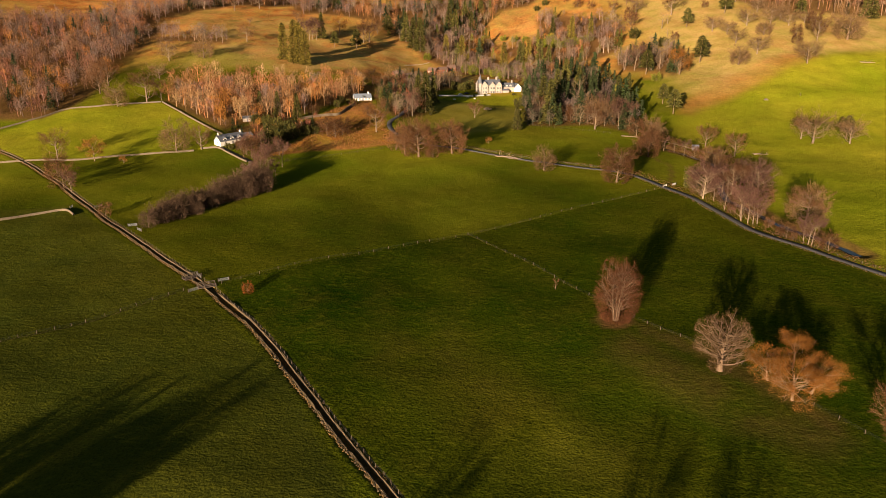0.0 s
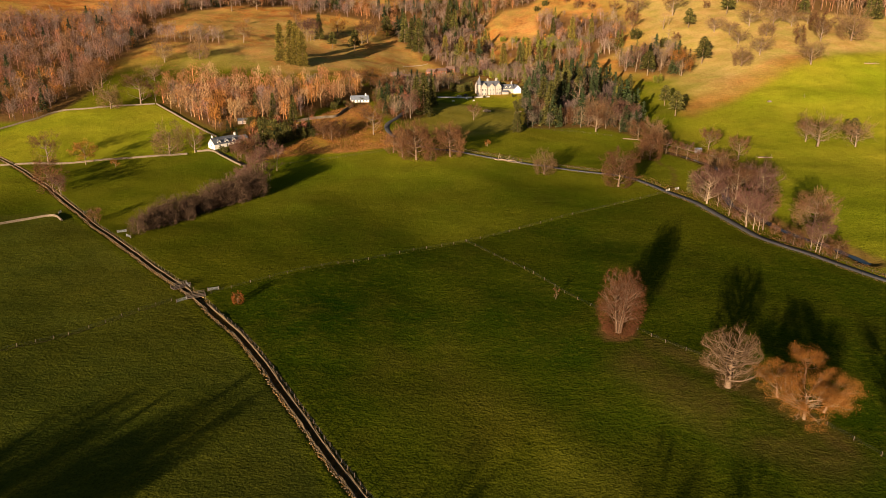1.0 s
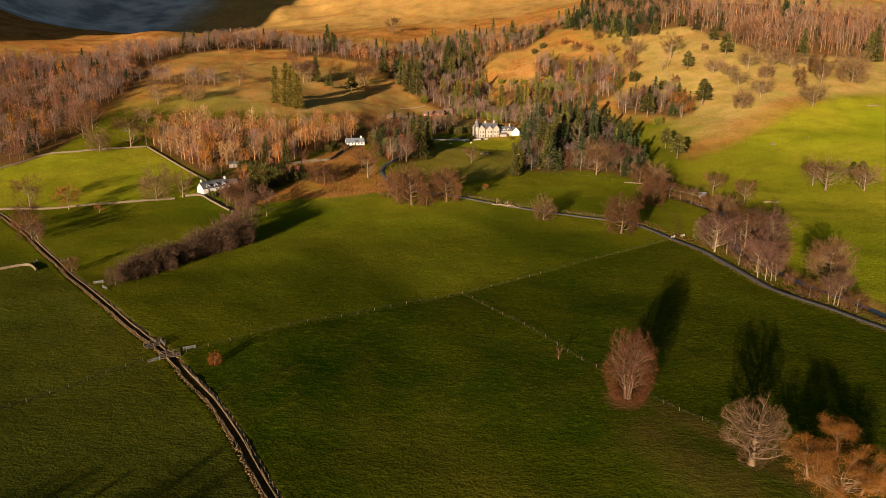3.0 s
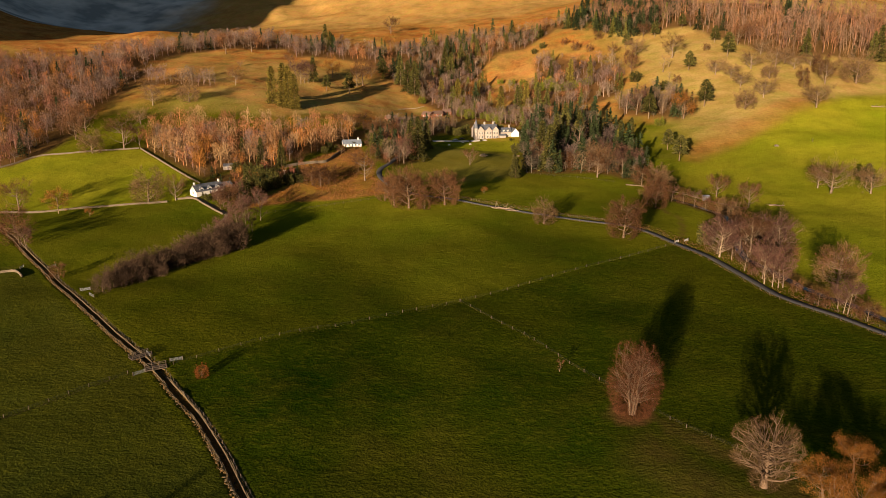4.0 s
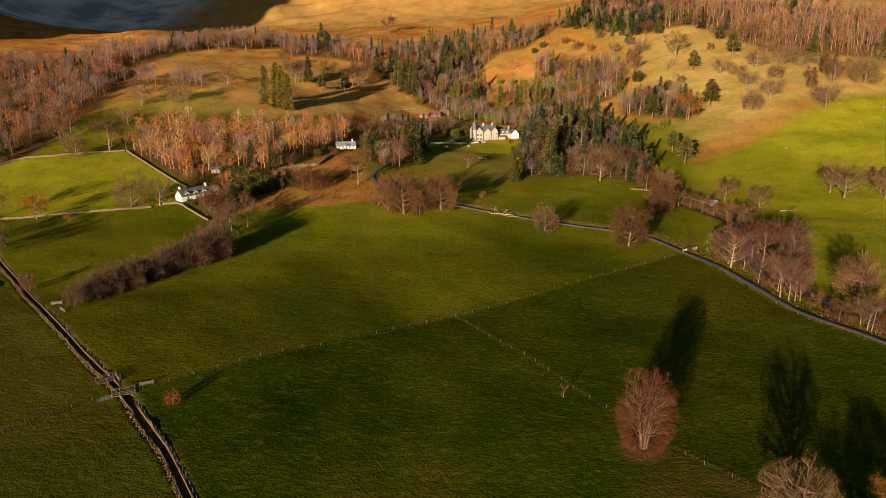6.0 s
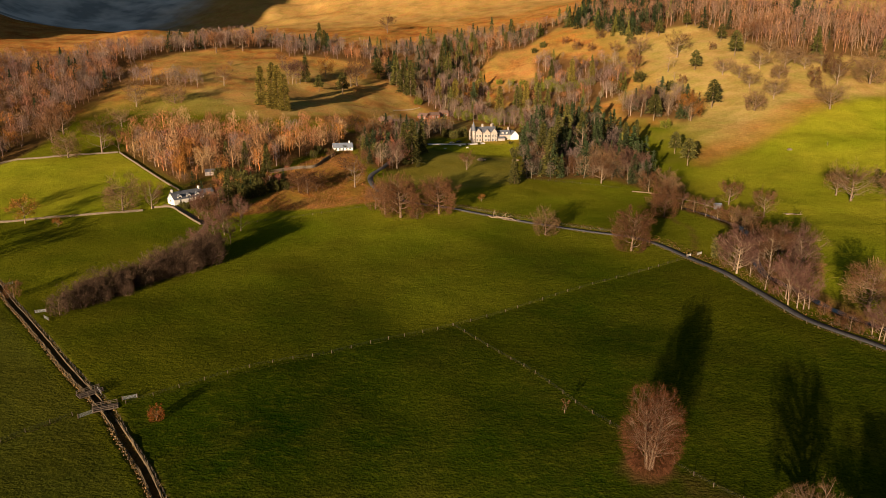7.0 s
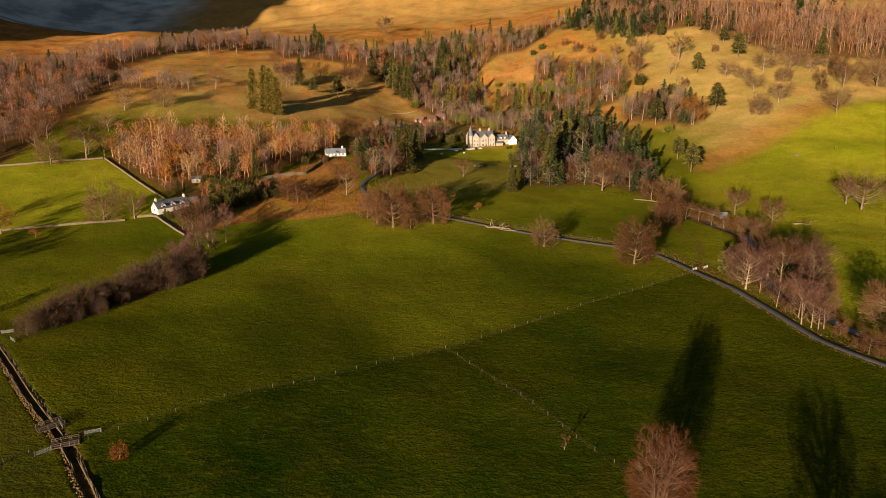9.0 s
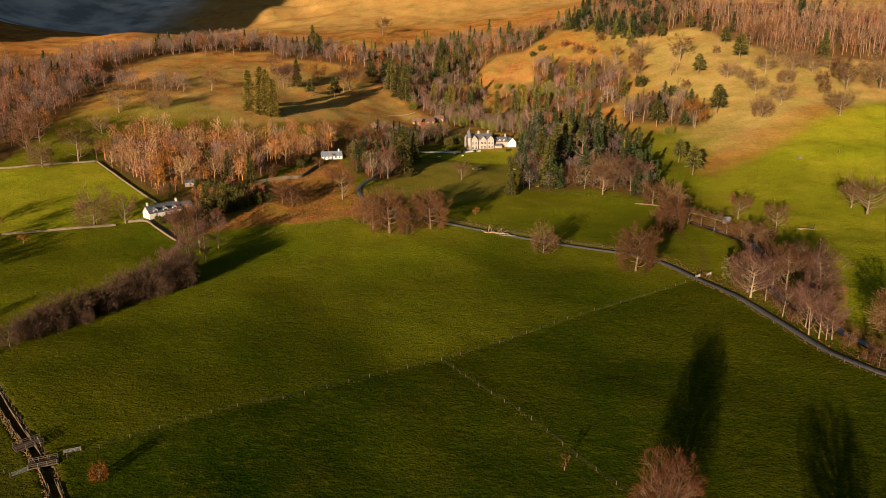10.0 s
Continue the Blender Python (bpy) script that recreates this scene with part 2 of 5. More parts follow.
def land_material():
    m, tree, b = material("land", 0.95)
    b.inputs["Specular IOR Level"].default_value = 0.0
    co = tree.nodes.new("ShaderNodeTexCoord").outputs["Object"]
    cover = tree.nodes.new("ShaderNodeAttribute")
    cover.attribute_name = "cover"
    rgb = tree.nodes.new("ShaderNodeSeparateColor")
    tree.links.new(cover.outputs["Color"], rgb.inputs[0])
    heath, lush_lit, earth = rgb.outputs
    wide, mid, fine, tuft = (noise_tex(tree, co, s, d) for s, d in ((0.012, 3), (0.07, 4), (0.5, 5), (1.6, 4)))
    drawn = node(tree, "ShaderNodeMapping", Rotation=(0, 0, radians(35)), Scale=(0.75, 1.35, 1))
    tree.links.new(co, drawn.inputs[0])
    streak = noise_tex(tree, drawn.outputs[0], 0.5, 4)
    dry = tree.nodes.new("ShaderNodeAttribute")
    dry.attribute_name = "dry"
    # greens that carry light too: dark for dimmed near fields, bright for hazy glow
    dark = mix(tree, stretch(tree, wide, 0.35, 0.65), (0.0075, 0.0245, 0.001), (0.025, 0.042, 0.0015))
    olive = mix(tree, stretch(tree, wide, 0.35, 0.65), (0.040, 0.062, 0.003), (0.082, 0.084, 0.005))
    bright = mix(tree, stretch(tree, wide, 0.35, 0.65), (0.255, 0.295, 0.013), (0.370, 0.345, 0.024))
    grass = mix(tree, stretch(tree, lush_lit, 0.0, 0.45), dark, olive)
    grass = mix(tree, stretch(tree, lush_lit, 0.45, 1.0), grass, bright)
    grass = mix(tree, stretch(tree, mid, 0.45, 0.75, 0, 0.35), grass, (0.085, 0.070, 0.009))
    grass = mix(tree, stretch(tree, tuft, 0.47, 0.66, 0, 0.75), grass, (0.008, 0.018, 0.001))
    grass = mix(tree, stretch(tree, streak, 0.52, 0.75, 0, 0.4), grass, (0.120, 0.125, 0.008))
    straw = mix(tree, stretch(tree, mid, 0.35, 0.65), (0.48, 0.34, 0.125), (0.34, 0.285, 0.075))
    straw = mix(tree, stretch(tree, fine, 0.42, 0.7, 0, 0.4), straw, (0.20, 0.105, 0.030))
    kinds = tree.nodes.new("ShaderNodeSeparateColor")
    tree.links.new(dry.outputs["Color"], kinds.inputs[0])
    straw = mix(tree, stretch(tree, noise_tex(tree, co, 0.02, 4, 0.65), 0.48, 0.64, 0, 0.45), straw, (0.25, 0.125, 0.038))
    grass = mix(tree, kinds.outputs[0], grass, straw)
    rust = mix(tree, stretch(tree, mid, 0.35, 0.65), (0.44, 0.135, 0.024), (0.46, 0.260, 0.060))
    rust = mix(tree, stretch(tree, fine, 0.4, 0.7, 0, 0.6), rust, (0.085, 0.045, 0.018))
    rust = mix(tree, stretch(tree, wide, 0.4, 0.62, 0, 0.45), rust, (0.44, 0.24, 0.09))
    rust = mix(tree, stretch(tree, noise_tex(tree, co, 0.028, 5, 0.7), 0.46, 0.62, 0, 0.75), rust, (0.17, 0.062, 0.018))
    land = mix(tree, heath, grass, rust)
    # pale bluish fell: its shade is lifted by putting skylight into the colour
    fell = mix(tree, stretch(tree, wide, 0.38, 0.6), (0.25, 0.27, 0.27), (0.60, 0.58, 0.55))
    land = mix(tree, kinds.outputs[1], land, fell)
    soil = mix(tree, fine, (0.035, 0.022, 0.010), (0.19, 0.100, 0.038))
    land = mix(tree, earth, land, soil)
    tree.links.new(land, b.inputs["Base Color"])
    sum_ = node(tree, "ShaderNodeMath")
    sum_.operation = "ADD"
    tree.links.new(streak, sum_.inputs[0])
    lump = node(tree, "ShaderNodeMath")
    lump.operation = "MULTIPLY_ADD"
    lump.inputs[1].default_value = 2.5
    tree.links.new(mid, lump.inputs[0])
    tree.links.new(tuft, lump.inputs[2])
    tree.links.new(lump.outputs[0], sum_.inputs[1])
    bp = node(tree, "ShaderNodeBump", Strength=0.85, Distance=0.34)
    tree.links.new(sum_.outputs[0], bp.inputs["Height"])
    tree.links.new(bp.outputs[0], b.inputs["Normal"])
    return m


LAND = land_material()
BARK = grained("bark", (0.085, 0.058, 0.036), (0.24, 0.17, 0.11), 0.6, 5, spread=0.25)
PALE_BARK = grained("pale_bark", (0.12, 0.085, 0.056), (0.29, 0.22, 0.15), 0.6, 5, spread=0.15)
TWIGS = twig_material("twigs", (0.030, 0.014, 0.006), (0.150, 0.074, 0.034), 0.3)
PALE_TWIGS = twig_material("pale_twigs", (0.050, 0.030, 0.014), (0.200, 0.122, 0.060), 0.3)
RUSSET = twig_material("russet_leaves", (0.080, 0.034, 0.008), (0.26, 0.112, 0.024), 0.2)
ROWAN = twig_material("rowan_leaves", (0.060, 0.018, 0.006), (0.20, 0.066, 0.016), 0.2)
GORSE = twig_material("yellow_green_leaves", (0.050, 0.062, 0.010), (0.20, 0.20, 0.026), 0.2)
PURPLE_TWIGS = twig_material("purple_twigs", (0.028, 0.015, 0.011), (0.150, 0.078, 0.058), 0.3)
GREY_TWIGS = twig_material("grey_twigs", (0.030, 0.019, 0.013), (0.125, 0.080, 0.052), 0.3)
LIME_TWIGS = twig_material("lime_twigs", (0.026, 0.010, 0.005), (0.115, 0.047, 0.021), 0.1)
NEEDLES = twig_material("needles", (0.020, 0.025, 0.008), (0.105, 0.094, 0.024), 0.3)
# fir needles coloured golden to paint the low sun on them
LIT_NEEDLES = twig_material("sunned_needles", (0.036, 0.036, 0.009), (0.220, 0.168, 0.034), 0.2)
WOOD_TWIGS = twig_material("wood_twigs", (0.1, 0.07, 0.05), (0.3, 0.2, 0.14), tinted=True)
ROAD_STONE = grained("asphalt", (0.045, 0.045, 0.050), (0.075, 0.075, 0.082), 0.3, 3, 0.8)
WALL_STONE = grained("dry_stone", (0.07, 0.055, 0.038), (0.20, 0.16, 0.115), 0.8, 2.2, bump=0.8, depth=0.2)
MOSSY = grained("mossy_stone", (0.045, 0.036, 0.018), (0.19, 0.14, 0.085), 0.8, 2.2, bump=0.6, depth=0.15)
POST_WOOD = grained("post_wood", (0.045, 0.035, 0.025), (0.13, 0.10, 0.075), 1, 8, spread=0.2)
WIRE = grained("wire", (0.08, 0.08, 0.08), (0.16, 0.16, 0.16), 1, 9, 0.5, 0, metal=0.8)
WATER = grained("water", (0.012, 0.018, 0.022), (0.022, 0.030, 0.034), 0.4, 3, 0.08, 0.15, 0.03)

# ---- ground: one sheet to the horizon ----
def lines(parts):
    """Grid lines from (start, end, step) runs."""
    out = []
    for a, b, step in parts:
        out += list(np.linspace(a, b, max(2, int(round((b - a) / step)) + 1))[:-1])
    return np.array(out + [parts[-1][1]])


GX = lines([(-4600, -1200, 110), (-1200, -620, 22), (-620, -300, 8), (-300, 28, 1.4), (28, 200, 2.8), (200, 520, 8), (520, 1300, 20), (1300, 4600, 130)])
GY = lines([(-3000, -400, 150), (-400, 40, 12), (40, 350, 1.4), (350, 420, 2.2), (420, 560, 4), (560, 1100, 7), (1100, 1800, 14), (1800, 3000, 30), (3000, 4800, 110)])
gx, gy = (a.ravel() for a in np.meshgrid(GX, GY))
gz = height(gx, gy)
ids = np.arange(len(gx)).reshape(len(GY), len(GX))
q = np.stack([ids[:-1, :-1], ids[:-1, 1:], ids[1:, 1:], ids[1:, :-1]], -1).reshape(-1, 4)
ground_mesh = tris_mesh("ground", np.stack([gx, gy, gz], -1), np.vstack([q[:, :3], q[:, [0, 2, 3]]]), [LAND], smooth=True)


def softened(x, y, polygon, width):
    """1 inside the polygon, falling to 0 over width at its edge."""
    p = np.array(polygon + polygon[:1], float)
    box = (x > p[:, 0].min() - width) & (x < p[:, 0].max() + width) & (y > p[:, 1].min() - width) & (y < p[:, 1].max() + width)
    out = np.zeros(len(x))
    d = gap(x[box], y[box], p) * np.where(inside(x[box], y[box], polygon), 1, -1)
    out[box] = ramp(d, -width / 2, width / 2)
    return out


wobble = 14 * swell(gx, gy, 45)
right = softened(gx, gy, RIGHT_PASTURE, 30)
paddock = softened(gx, gy, PADDOCK, 3)
patch = 0.5 + 0.5 * swell(gx, gy, 38) + 0.35 * swell(gy, gx, 13)
# outline of a sunlit swell that is painted on the near pasture
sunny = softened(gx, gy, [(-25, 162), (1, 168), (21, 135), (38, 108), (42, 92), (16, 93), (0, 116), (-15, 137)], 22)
worn_side = softened(gx, gy, [(56, 161), (66, 146), (73, 138), (84, 119), (98, 107), (88, 101), (70, 113), (57, 127), (47, 148)], 14)
hill = ramp(gx + wobble, 175, 250) * ramp(gy, 480, 560) * (1 - ramp(gy, 1000, 1100))
heath = ramp(gy + wobble * 2, 590, 660) * np.clip(0.35 + 0.6 * patch, 0, 1) * (1 - 0.85 * hill)
heath = np.maximum(heath, ramp(gy + 3 * wobble, 1000, 1120) * np.clip(0.7 + 0.4 * patch, 0, 1))
heath = np.maximum(heath, ramp(-gx + wobble, 330, 400) * ramp(gy + wobble, 800, 880) * np.clip(0.8 + 0.3 * patch, 0, 1))
heath = heath * (1 - 0.5 * ramp(gy + 4 * wobble + 60 * patch, 1210, 1330))
for bank in ([(-62, 1035), (-62, 1196), (-7, 1229), (27, 1051), (18, 992), (-37, 999)],
             [(78, 874), (96, 920), (121, 916), (124, 881), (107, 854), (83, 854)]):
    heath = np.maximum(heath, 0.95 * softened(gx, gy, bank, 30))
heath = heath * (1 - right)
heath = np.maximum(heath, softened(gx, gy, BRACKEN_BANK, 6) * np.clip(0.75 + 0.3 * swell(gx, gy, 14), 0, 1))
straw = np.clip(np.maximum(hill, 0.75 * ramp(gy + wobble, 600, 680)) * (1 - right) * (0.75 + 0.3 * patch), 0, 1)
straw = np.maximum(straw, ramp(gy + 3 * wobble, 1180, 1280))
straw = np.maximum(straw, 0.22 * softened(gx, gy, [(-28, 440), (10, 440), (60, 478), (66, 520), (64, 552), (34, 548), (0, 562), (-24, 520)], 14))
straw = np.maximum(straw, 0.05 * softened(gx, gy, [(-20, 80), (-45, 135), (-95, 200), (-190, 305), (-420, 250), (-420, 0), (-20, -50)], 4))
green_slope = softened(gx, gy, [(-275, 560), (-230, 535), (-160, 590), (-150, 640), (-225, 690), (-285, 645)], 40)
# less straw above the glen: shade on this slope is painted by duller colour
straw = straw * (1 - 0.4 * softened(gx, gy, [(117, 910), (170, 998), (208, 941), (229, 908), (219, 836), (206, 809), (183, 849), (135, 885)], 40))
gold = softened(gx, gy, [(-246, 624), (-237, 687), (-248, 865), (-168, 870), (-78, 848), (-42, 798), (2, 748), (-68, 671), (-140, 616), (-192, 624)], 24)
straw, heath = np.maximum(straw, 0.9 * gold), heath * (1 - gold * np.clip(0.75 - 0.5 * patch, 0, 1))
heath, straw = heath * (1 - 0.85 * green_slope), straw * (1 - 0.6 * green_slope)
heath = np.maximum(heath, 0.65 * softened(gx, gy, [(186, 506), (193, 500), (240, 536), (312, 592), (350, 612), (342, 632), (300, 618), (236, 566), (196, 540)], 16) * np.clip(0.6 + 0.5 * patch, 0, 1))
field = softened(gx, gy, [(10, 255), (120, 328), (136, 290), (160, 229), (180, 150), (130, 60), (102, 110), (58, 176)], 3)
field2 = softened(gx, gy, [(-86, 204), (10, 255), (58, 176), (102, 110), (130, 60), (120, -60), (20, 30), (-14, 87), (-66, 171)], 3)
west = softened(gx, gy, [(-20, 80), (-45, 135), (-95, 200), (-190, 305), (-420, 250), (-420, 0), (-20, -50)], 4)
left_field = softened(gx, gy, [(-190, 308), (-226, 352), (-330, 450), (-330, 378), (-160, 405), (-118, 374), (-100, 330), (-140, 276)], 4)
# grass level with light painted in: near fields dimmed, right pasture lifted as glow
lush_lit = 0.50 + 0.12 * swell(gx, gy, 120) + ramp(gy, 280, 400) * 0.12
lush_lit = lush_lit * (1 - field) + field * (0.20 + 0.16 * ramp(gy, 190, 320))
lush_lit = lush_lit * (1 - field2) + field2 * (0.15 + 0.10 * swell(gx, gy, 90) + 0.15 * (1 - ramp(gy + wobble, 95, 170)))
# lighter grass stands in for low sun on the swell
lush_lit = lush_lit + sunny * (0.12 + 0.10 * patch)
lush_lit = lush_lit * (1 - west) + west * (0.20 + 0.12 * ramp(gy, 150, 260) + 0.08 * swell(gx, gy, 60))
lush_lit = lush_lit * (1 - left_field) + left_field * 0.55
lush_lit = lush_lit * (1 - right) + right * (0.86 + 0.14 * ramp(gx, 200, 330))
lush_lit = lush_lit * (1 - paddock) + paddock * 0.85
lawn = softened(gx, gy, [(4, 566), (34, 552), (62, 556), (82, 585), (84, 616), (30, 600)], 4)
lush_lit = lush_lit * (1 - lawn) + lawn * 0.92
earth = np.zeros(len(gx))
for wood in WOODS:
    earth = np.maximum(earth, 0.92 * softened(gx, gy, wood, 10))
sel = (gx > -350) & (gx < 40) & (gy < 470) & (gy > 20)
earth[sel] = np.maximum(earth[sel], 0.85 * ramp(2.0 - gap(gx[sel], gy[sel], DITCH_LINE), 0, 1.0))
sel = (gx > 40) & (gx < 220) & (gy < 520) & (gy > 180)
earth[sel] = np.maximum(earth[sel], 0.8 * ramp(9 - gap(gx[sel], gy[sel], BURN_LINE), 0, 4))
earth = np.maximum(earth, 0.9 * ramp(7.2 - np.hypot(gx - 54, gy - 169.5), 0, 2.5))
earth = np.maximum(earth, 0.45 * ramp(5.0 - np.hypot(gx - 78, gy - 139), 0, 3))
sel = (gx > 110) & (gx < 145) & (gy > 328) & (gy < 425)
earth[sel] = np.maximum(earth[sel], 0.55 * ramp(1.8 - gap(gx[sel], gy[sel], smooth_line([(124, 334), (131, 350), (137, 372), (134, 396), (124, 420)], 4)), 0, 1.2))
worn = smooth_line([(64, 162), (80, 140), (96, 112)], 4)
sel = (gx > 50) & (gx < 115) & (gy > 95) & (gy < 180)
earth[sel] = np.maximum(earth[sel], 0.4 * ramp(6.5 - gap(gx[sel], gy[sel], worn) + 2 * swell(gx[sel], gy[sel], 12), 0, 6))
earth = np.maximum(earth, 0.36 * worn_side * np.clip(0.4 + patch, 0, 1))
# warmer brown within the same painted sunlight
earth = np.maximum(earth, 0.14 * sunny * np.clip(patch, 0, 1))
colour_layer(ground_mesh, "cover", np.clip(np.stack([heath, lush_lit, earth], -1), 0, 1))
# second channel: the shaded part of the fell that gets the lifted colour
colour_layer(ground_mesh, "dry", np.stack([straw, ramp(gy + 3 * wobble, 1180, 1300) * ramp(-gx + 0.12 * (gy - 1300) + 2 * wobble, 480, 640), 0 * straw], -1))
ground = tagged(new("ground", ground_mesh), "rolling green pasture rising to rusty bracken hillsides", "ground", kind="structure")


# ---- helpers for things ----
def part(name, data, parent, label=""):
    ob = new(name, data)
    ob.parent = parent
    return tagged(ob, label)


def root(name, m, label, category, group="", kind=""):
    ob = new(name)
    ob.matrix_basis = m
    ob.empty_display_size = 0.5
    return tagged(ob, label, category, group, kind)


def strip(line, offsets, ups, base=height):
    """Vertices and triangles of a ribbon along a line: at each point one vertex per offset to its left, at that height over the land."""
    d = np.gradient(line, axis=0)
    d /= np.hypot(*d.T)[:, None]
    left = np.stack([-d[:, 1], d[:, 0]], -1)
    z = base(line[:, 0], line[:, 1])
    v = np.concatenate([np.column_stack([line + left * o, z + u]) for o, u in zip(offsets, ups)])
    n, k = len(line), len(offsets)
    t = []
    for j in range(k - 1):
        i = np.arange(n - 1)
        a, b, c, e = j * n + i, j * n + i + 1, (j + 1) * n + i + 1, (j + 1) * n + i
        t += [np.stack([a, c, b], -1), np.stack([a, e, c], -1)]
    return v, np.vstack(t)


road = tagged(new("road", tris_mesh("road", *strip(ROAD_LINE, [2.0, 1.7, 0, -1.7, -2.0], [-0.3, 0.14, 0.2, 0.14, -0.3], lie), [ROAD_STONE], smooth=True)),
              "narrow grey asphalt estate road between pastures", "road", kind="structure")
burn = tagged(new("water", tris_mesh("water", *strip(BURN_LINE, [1.9, 0, -1.9], [-1.2, -1.2, -1.2], lie), [WATER], smooth=True)), "dark shallow burn under bare trees", "water", kind="structure")
tagged(new("water", tris_mesh("water", *strip(DITCH_LINE, [0.5, 0, -0.5], [-1.3] * 3, lie), [WATER], smooth=True)), "dark still water along a straight field ditch", "water", kind="structure")


# ---- trees ----
def tube(points, radii, sides=4):
    p, r = np.array(points, float), np.array(radii, float)
    d = np.gradient(p, axis=0)
    d /= np.linalg.norm(d, axis=1)[:, None] + 1e-9
    a = np.cross(d, np.where(np.abs(d[:, 2:3]) > 0.9, [1, 0, 0], [0, 0, 1]))
    a /= np.linalg.norm(a, axis=1)[:, None] + 1e-9
    b = np.cross(d, a)
    ang = np.arange(sides) * 2 * np.pi / sides
    v = (p[:, None] + r[:, None, None] * (np.cos(ang)[None, :, None] * a[:, None] + np.sin(ang)[None, :, None] * b[:, None])).reshape(-1, 3)
    t = []
    for i in range(len(p) - 1):
        for j in range(sides):
            k, m = i * sides + j, i * sides + (j + 1) % sides
            t += [(k, m, m + sides), (k, m + sides, k + sides)]
    return v, np.array(t)


def joined(pieces):
    v, t, n = [], [], 0
    for a, b in pieces:
        v.append(a)
        t.append(b + n)
        n += len(a)
    return np.vstack(v), np.vstack(t)


def slivers(rng, start, way, length, width):
    """A thin triangle from each start along each way."""
    n = len(start)
    side = np.cross(way, rng.normal(size=(n, 3)))
    side /= np.linalg.norm(side, axis=1)[:, None] + 1e-9
    tip = start + way * length[:, None]
    v = np.stack([start + side * width / 2, start - side * width / 2, tip], 1).reshape(-1, 3)
    return v, np.arange(3 * n).reshape(-1, 3)


def unit(v):
    return v / (np.linalg.norm(v, axis=-1, keepdims=True) + 1e-9)


def bare_tree(seed, tall, wide, limbs, twigs, twig_len, twig_wide, girth=0.35, fork=0.25, sides=5, droop=0.0, lean=0.0, detail=1):
    """A leafless tree: tapered trunk, curved limbs, branches and a haze of twigs. Returns wood and twigs."""
    rng = np.random.default_rng(seed)
    zs = np.linspace(0, 0.82 * tall, 6)
    sway = np.cumsum(rng.normal(0, 0.018 * tall, (6, 2)), axis=0) * np.linspace(0, 1, 6)[:, None]
    trunk = np.column_stack([sway[:, 0] + lean * zs, sway[:, 1], zs - 0.3 * (zs == 0)])
    trunk_r = girth * np.array([1.35, 0.95, 0.75, 0.55, 0.35, 0.12])
    wood = [tube(trunk, trunk_r, sides) if detail else tube(trunk[[0, 2, 5]], trunk_r[[0, 2, 5]], 3)]
    starts, ways = [], []
    for k in range(limbs):
        s = rng.uniform(fork, 0.95)
        at = np.array([np.interp(s * 0.82 * tall, zs, trunk[:, i]) for i in range(3)])
        az = 2.4 * k + rng.uniform(-0.4, 0.4)
        reach = wide / 2 * rng.uniform(0.7, 1.05) * np.sqrt(max(0.15, 1 - (1.5 * (s - 0.42)) ** 2))
        rise = (tall - at[2]) * rng.uniform(0.25, 0.75) * (0.5 + s)
        rise = min(rise, tall * 0.99 - at[2])
        u = np.linspace(0, 1, 5)
        curve = at + np.column_stack([np.cos(az) * reach * u**0.9, np.sin(az) * reach * u**0.9, rise * u**1.25 - droop * reach * u**2]) + rng.normal(0, 0.03 * wide, (5, 3)) * u[:, None]
        thick = girth * 0.42 * np.array([1, 0.75, 0.5, 0.3, 0.1]) * (1.1 - 0.6 * s)
        wood.append(tube(curve, thick, max(3, sides - 1)) if detail else tube(curve[::2], thick[::2], 3))
        for _ in range(5):
            w = rng.uniform(0.3, 1.0)
            b0 = np.array([np.interp(w, u, curve[:, i]) for i in range(3)])
            out = unit(unit(np.array([np.cos(az), np.sin(az), 0.55 - droop])) + rng.normal(0, 0.65, 3))
            long = wide * rng.uniform(0.12, 0.26)
            b = b0 + out * np.linspace(0, long, 3)[:, None] + np.array([0, 0, 1]) * (np.linspace(0, 1, 3) ** 2 * long * (0.25 - droop))[:, None]
            if detail > 1:
                wood.append(tube(b, girth * np.array([0.12, 0.08, 0.03]), 3))
            elif detail:
                wood.append(slivers(rng, b[:1], unit(b[2:] - b[:1]), np.array([long]), girth * 0.2))
            starts.append(np.vstack([b[0] + (b[2] - b[0]) * v for v in (0.3, 0.6, 0.8, 1.0)]))
            ways.append(np.repeat(unit(b[2] - b[1])[None], 4, 0))
    starts, ways = np.vstack(starts), np.vstack(ways)
    pick = rng.integers(0, len(starts), twigs)
    way = unit(ways[pick] + rng.normal(0, 0.62, (twigs, 3)) + np.array([0, 0, 0.22 - droop]))
    first = starts[pick] + rng.normal(0, 0.02 * wide, (twigs, 3))
    length = twig_len * rng.uniform(0.5, 1.4, twigs)
    first[:, 2] = np.maximum(first[:, 2], 0.4)
    tw = slivers(rng, first + way * (length * rng.uniform(0, 0.7, twigs))[:, None], way, length, twig_wide)
    return joined(wood), tw


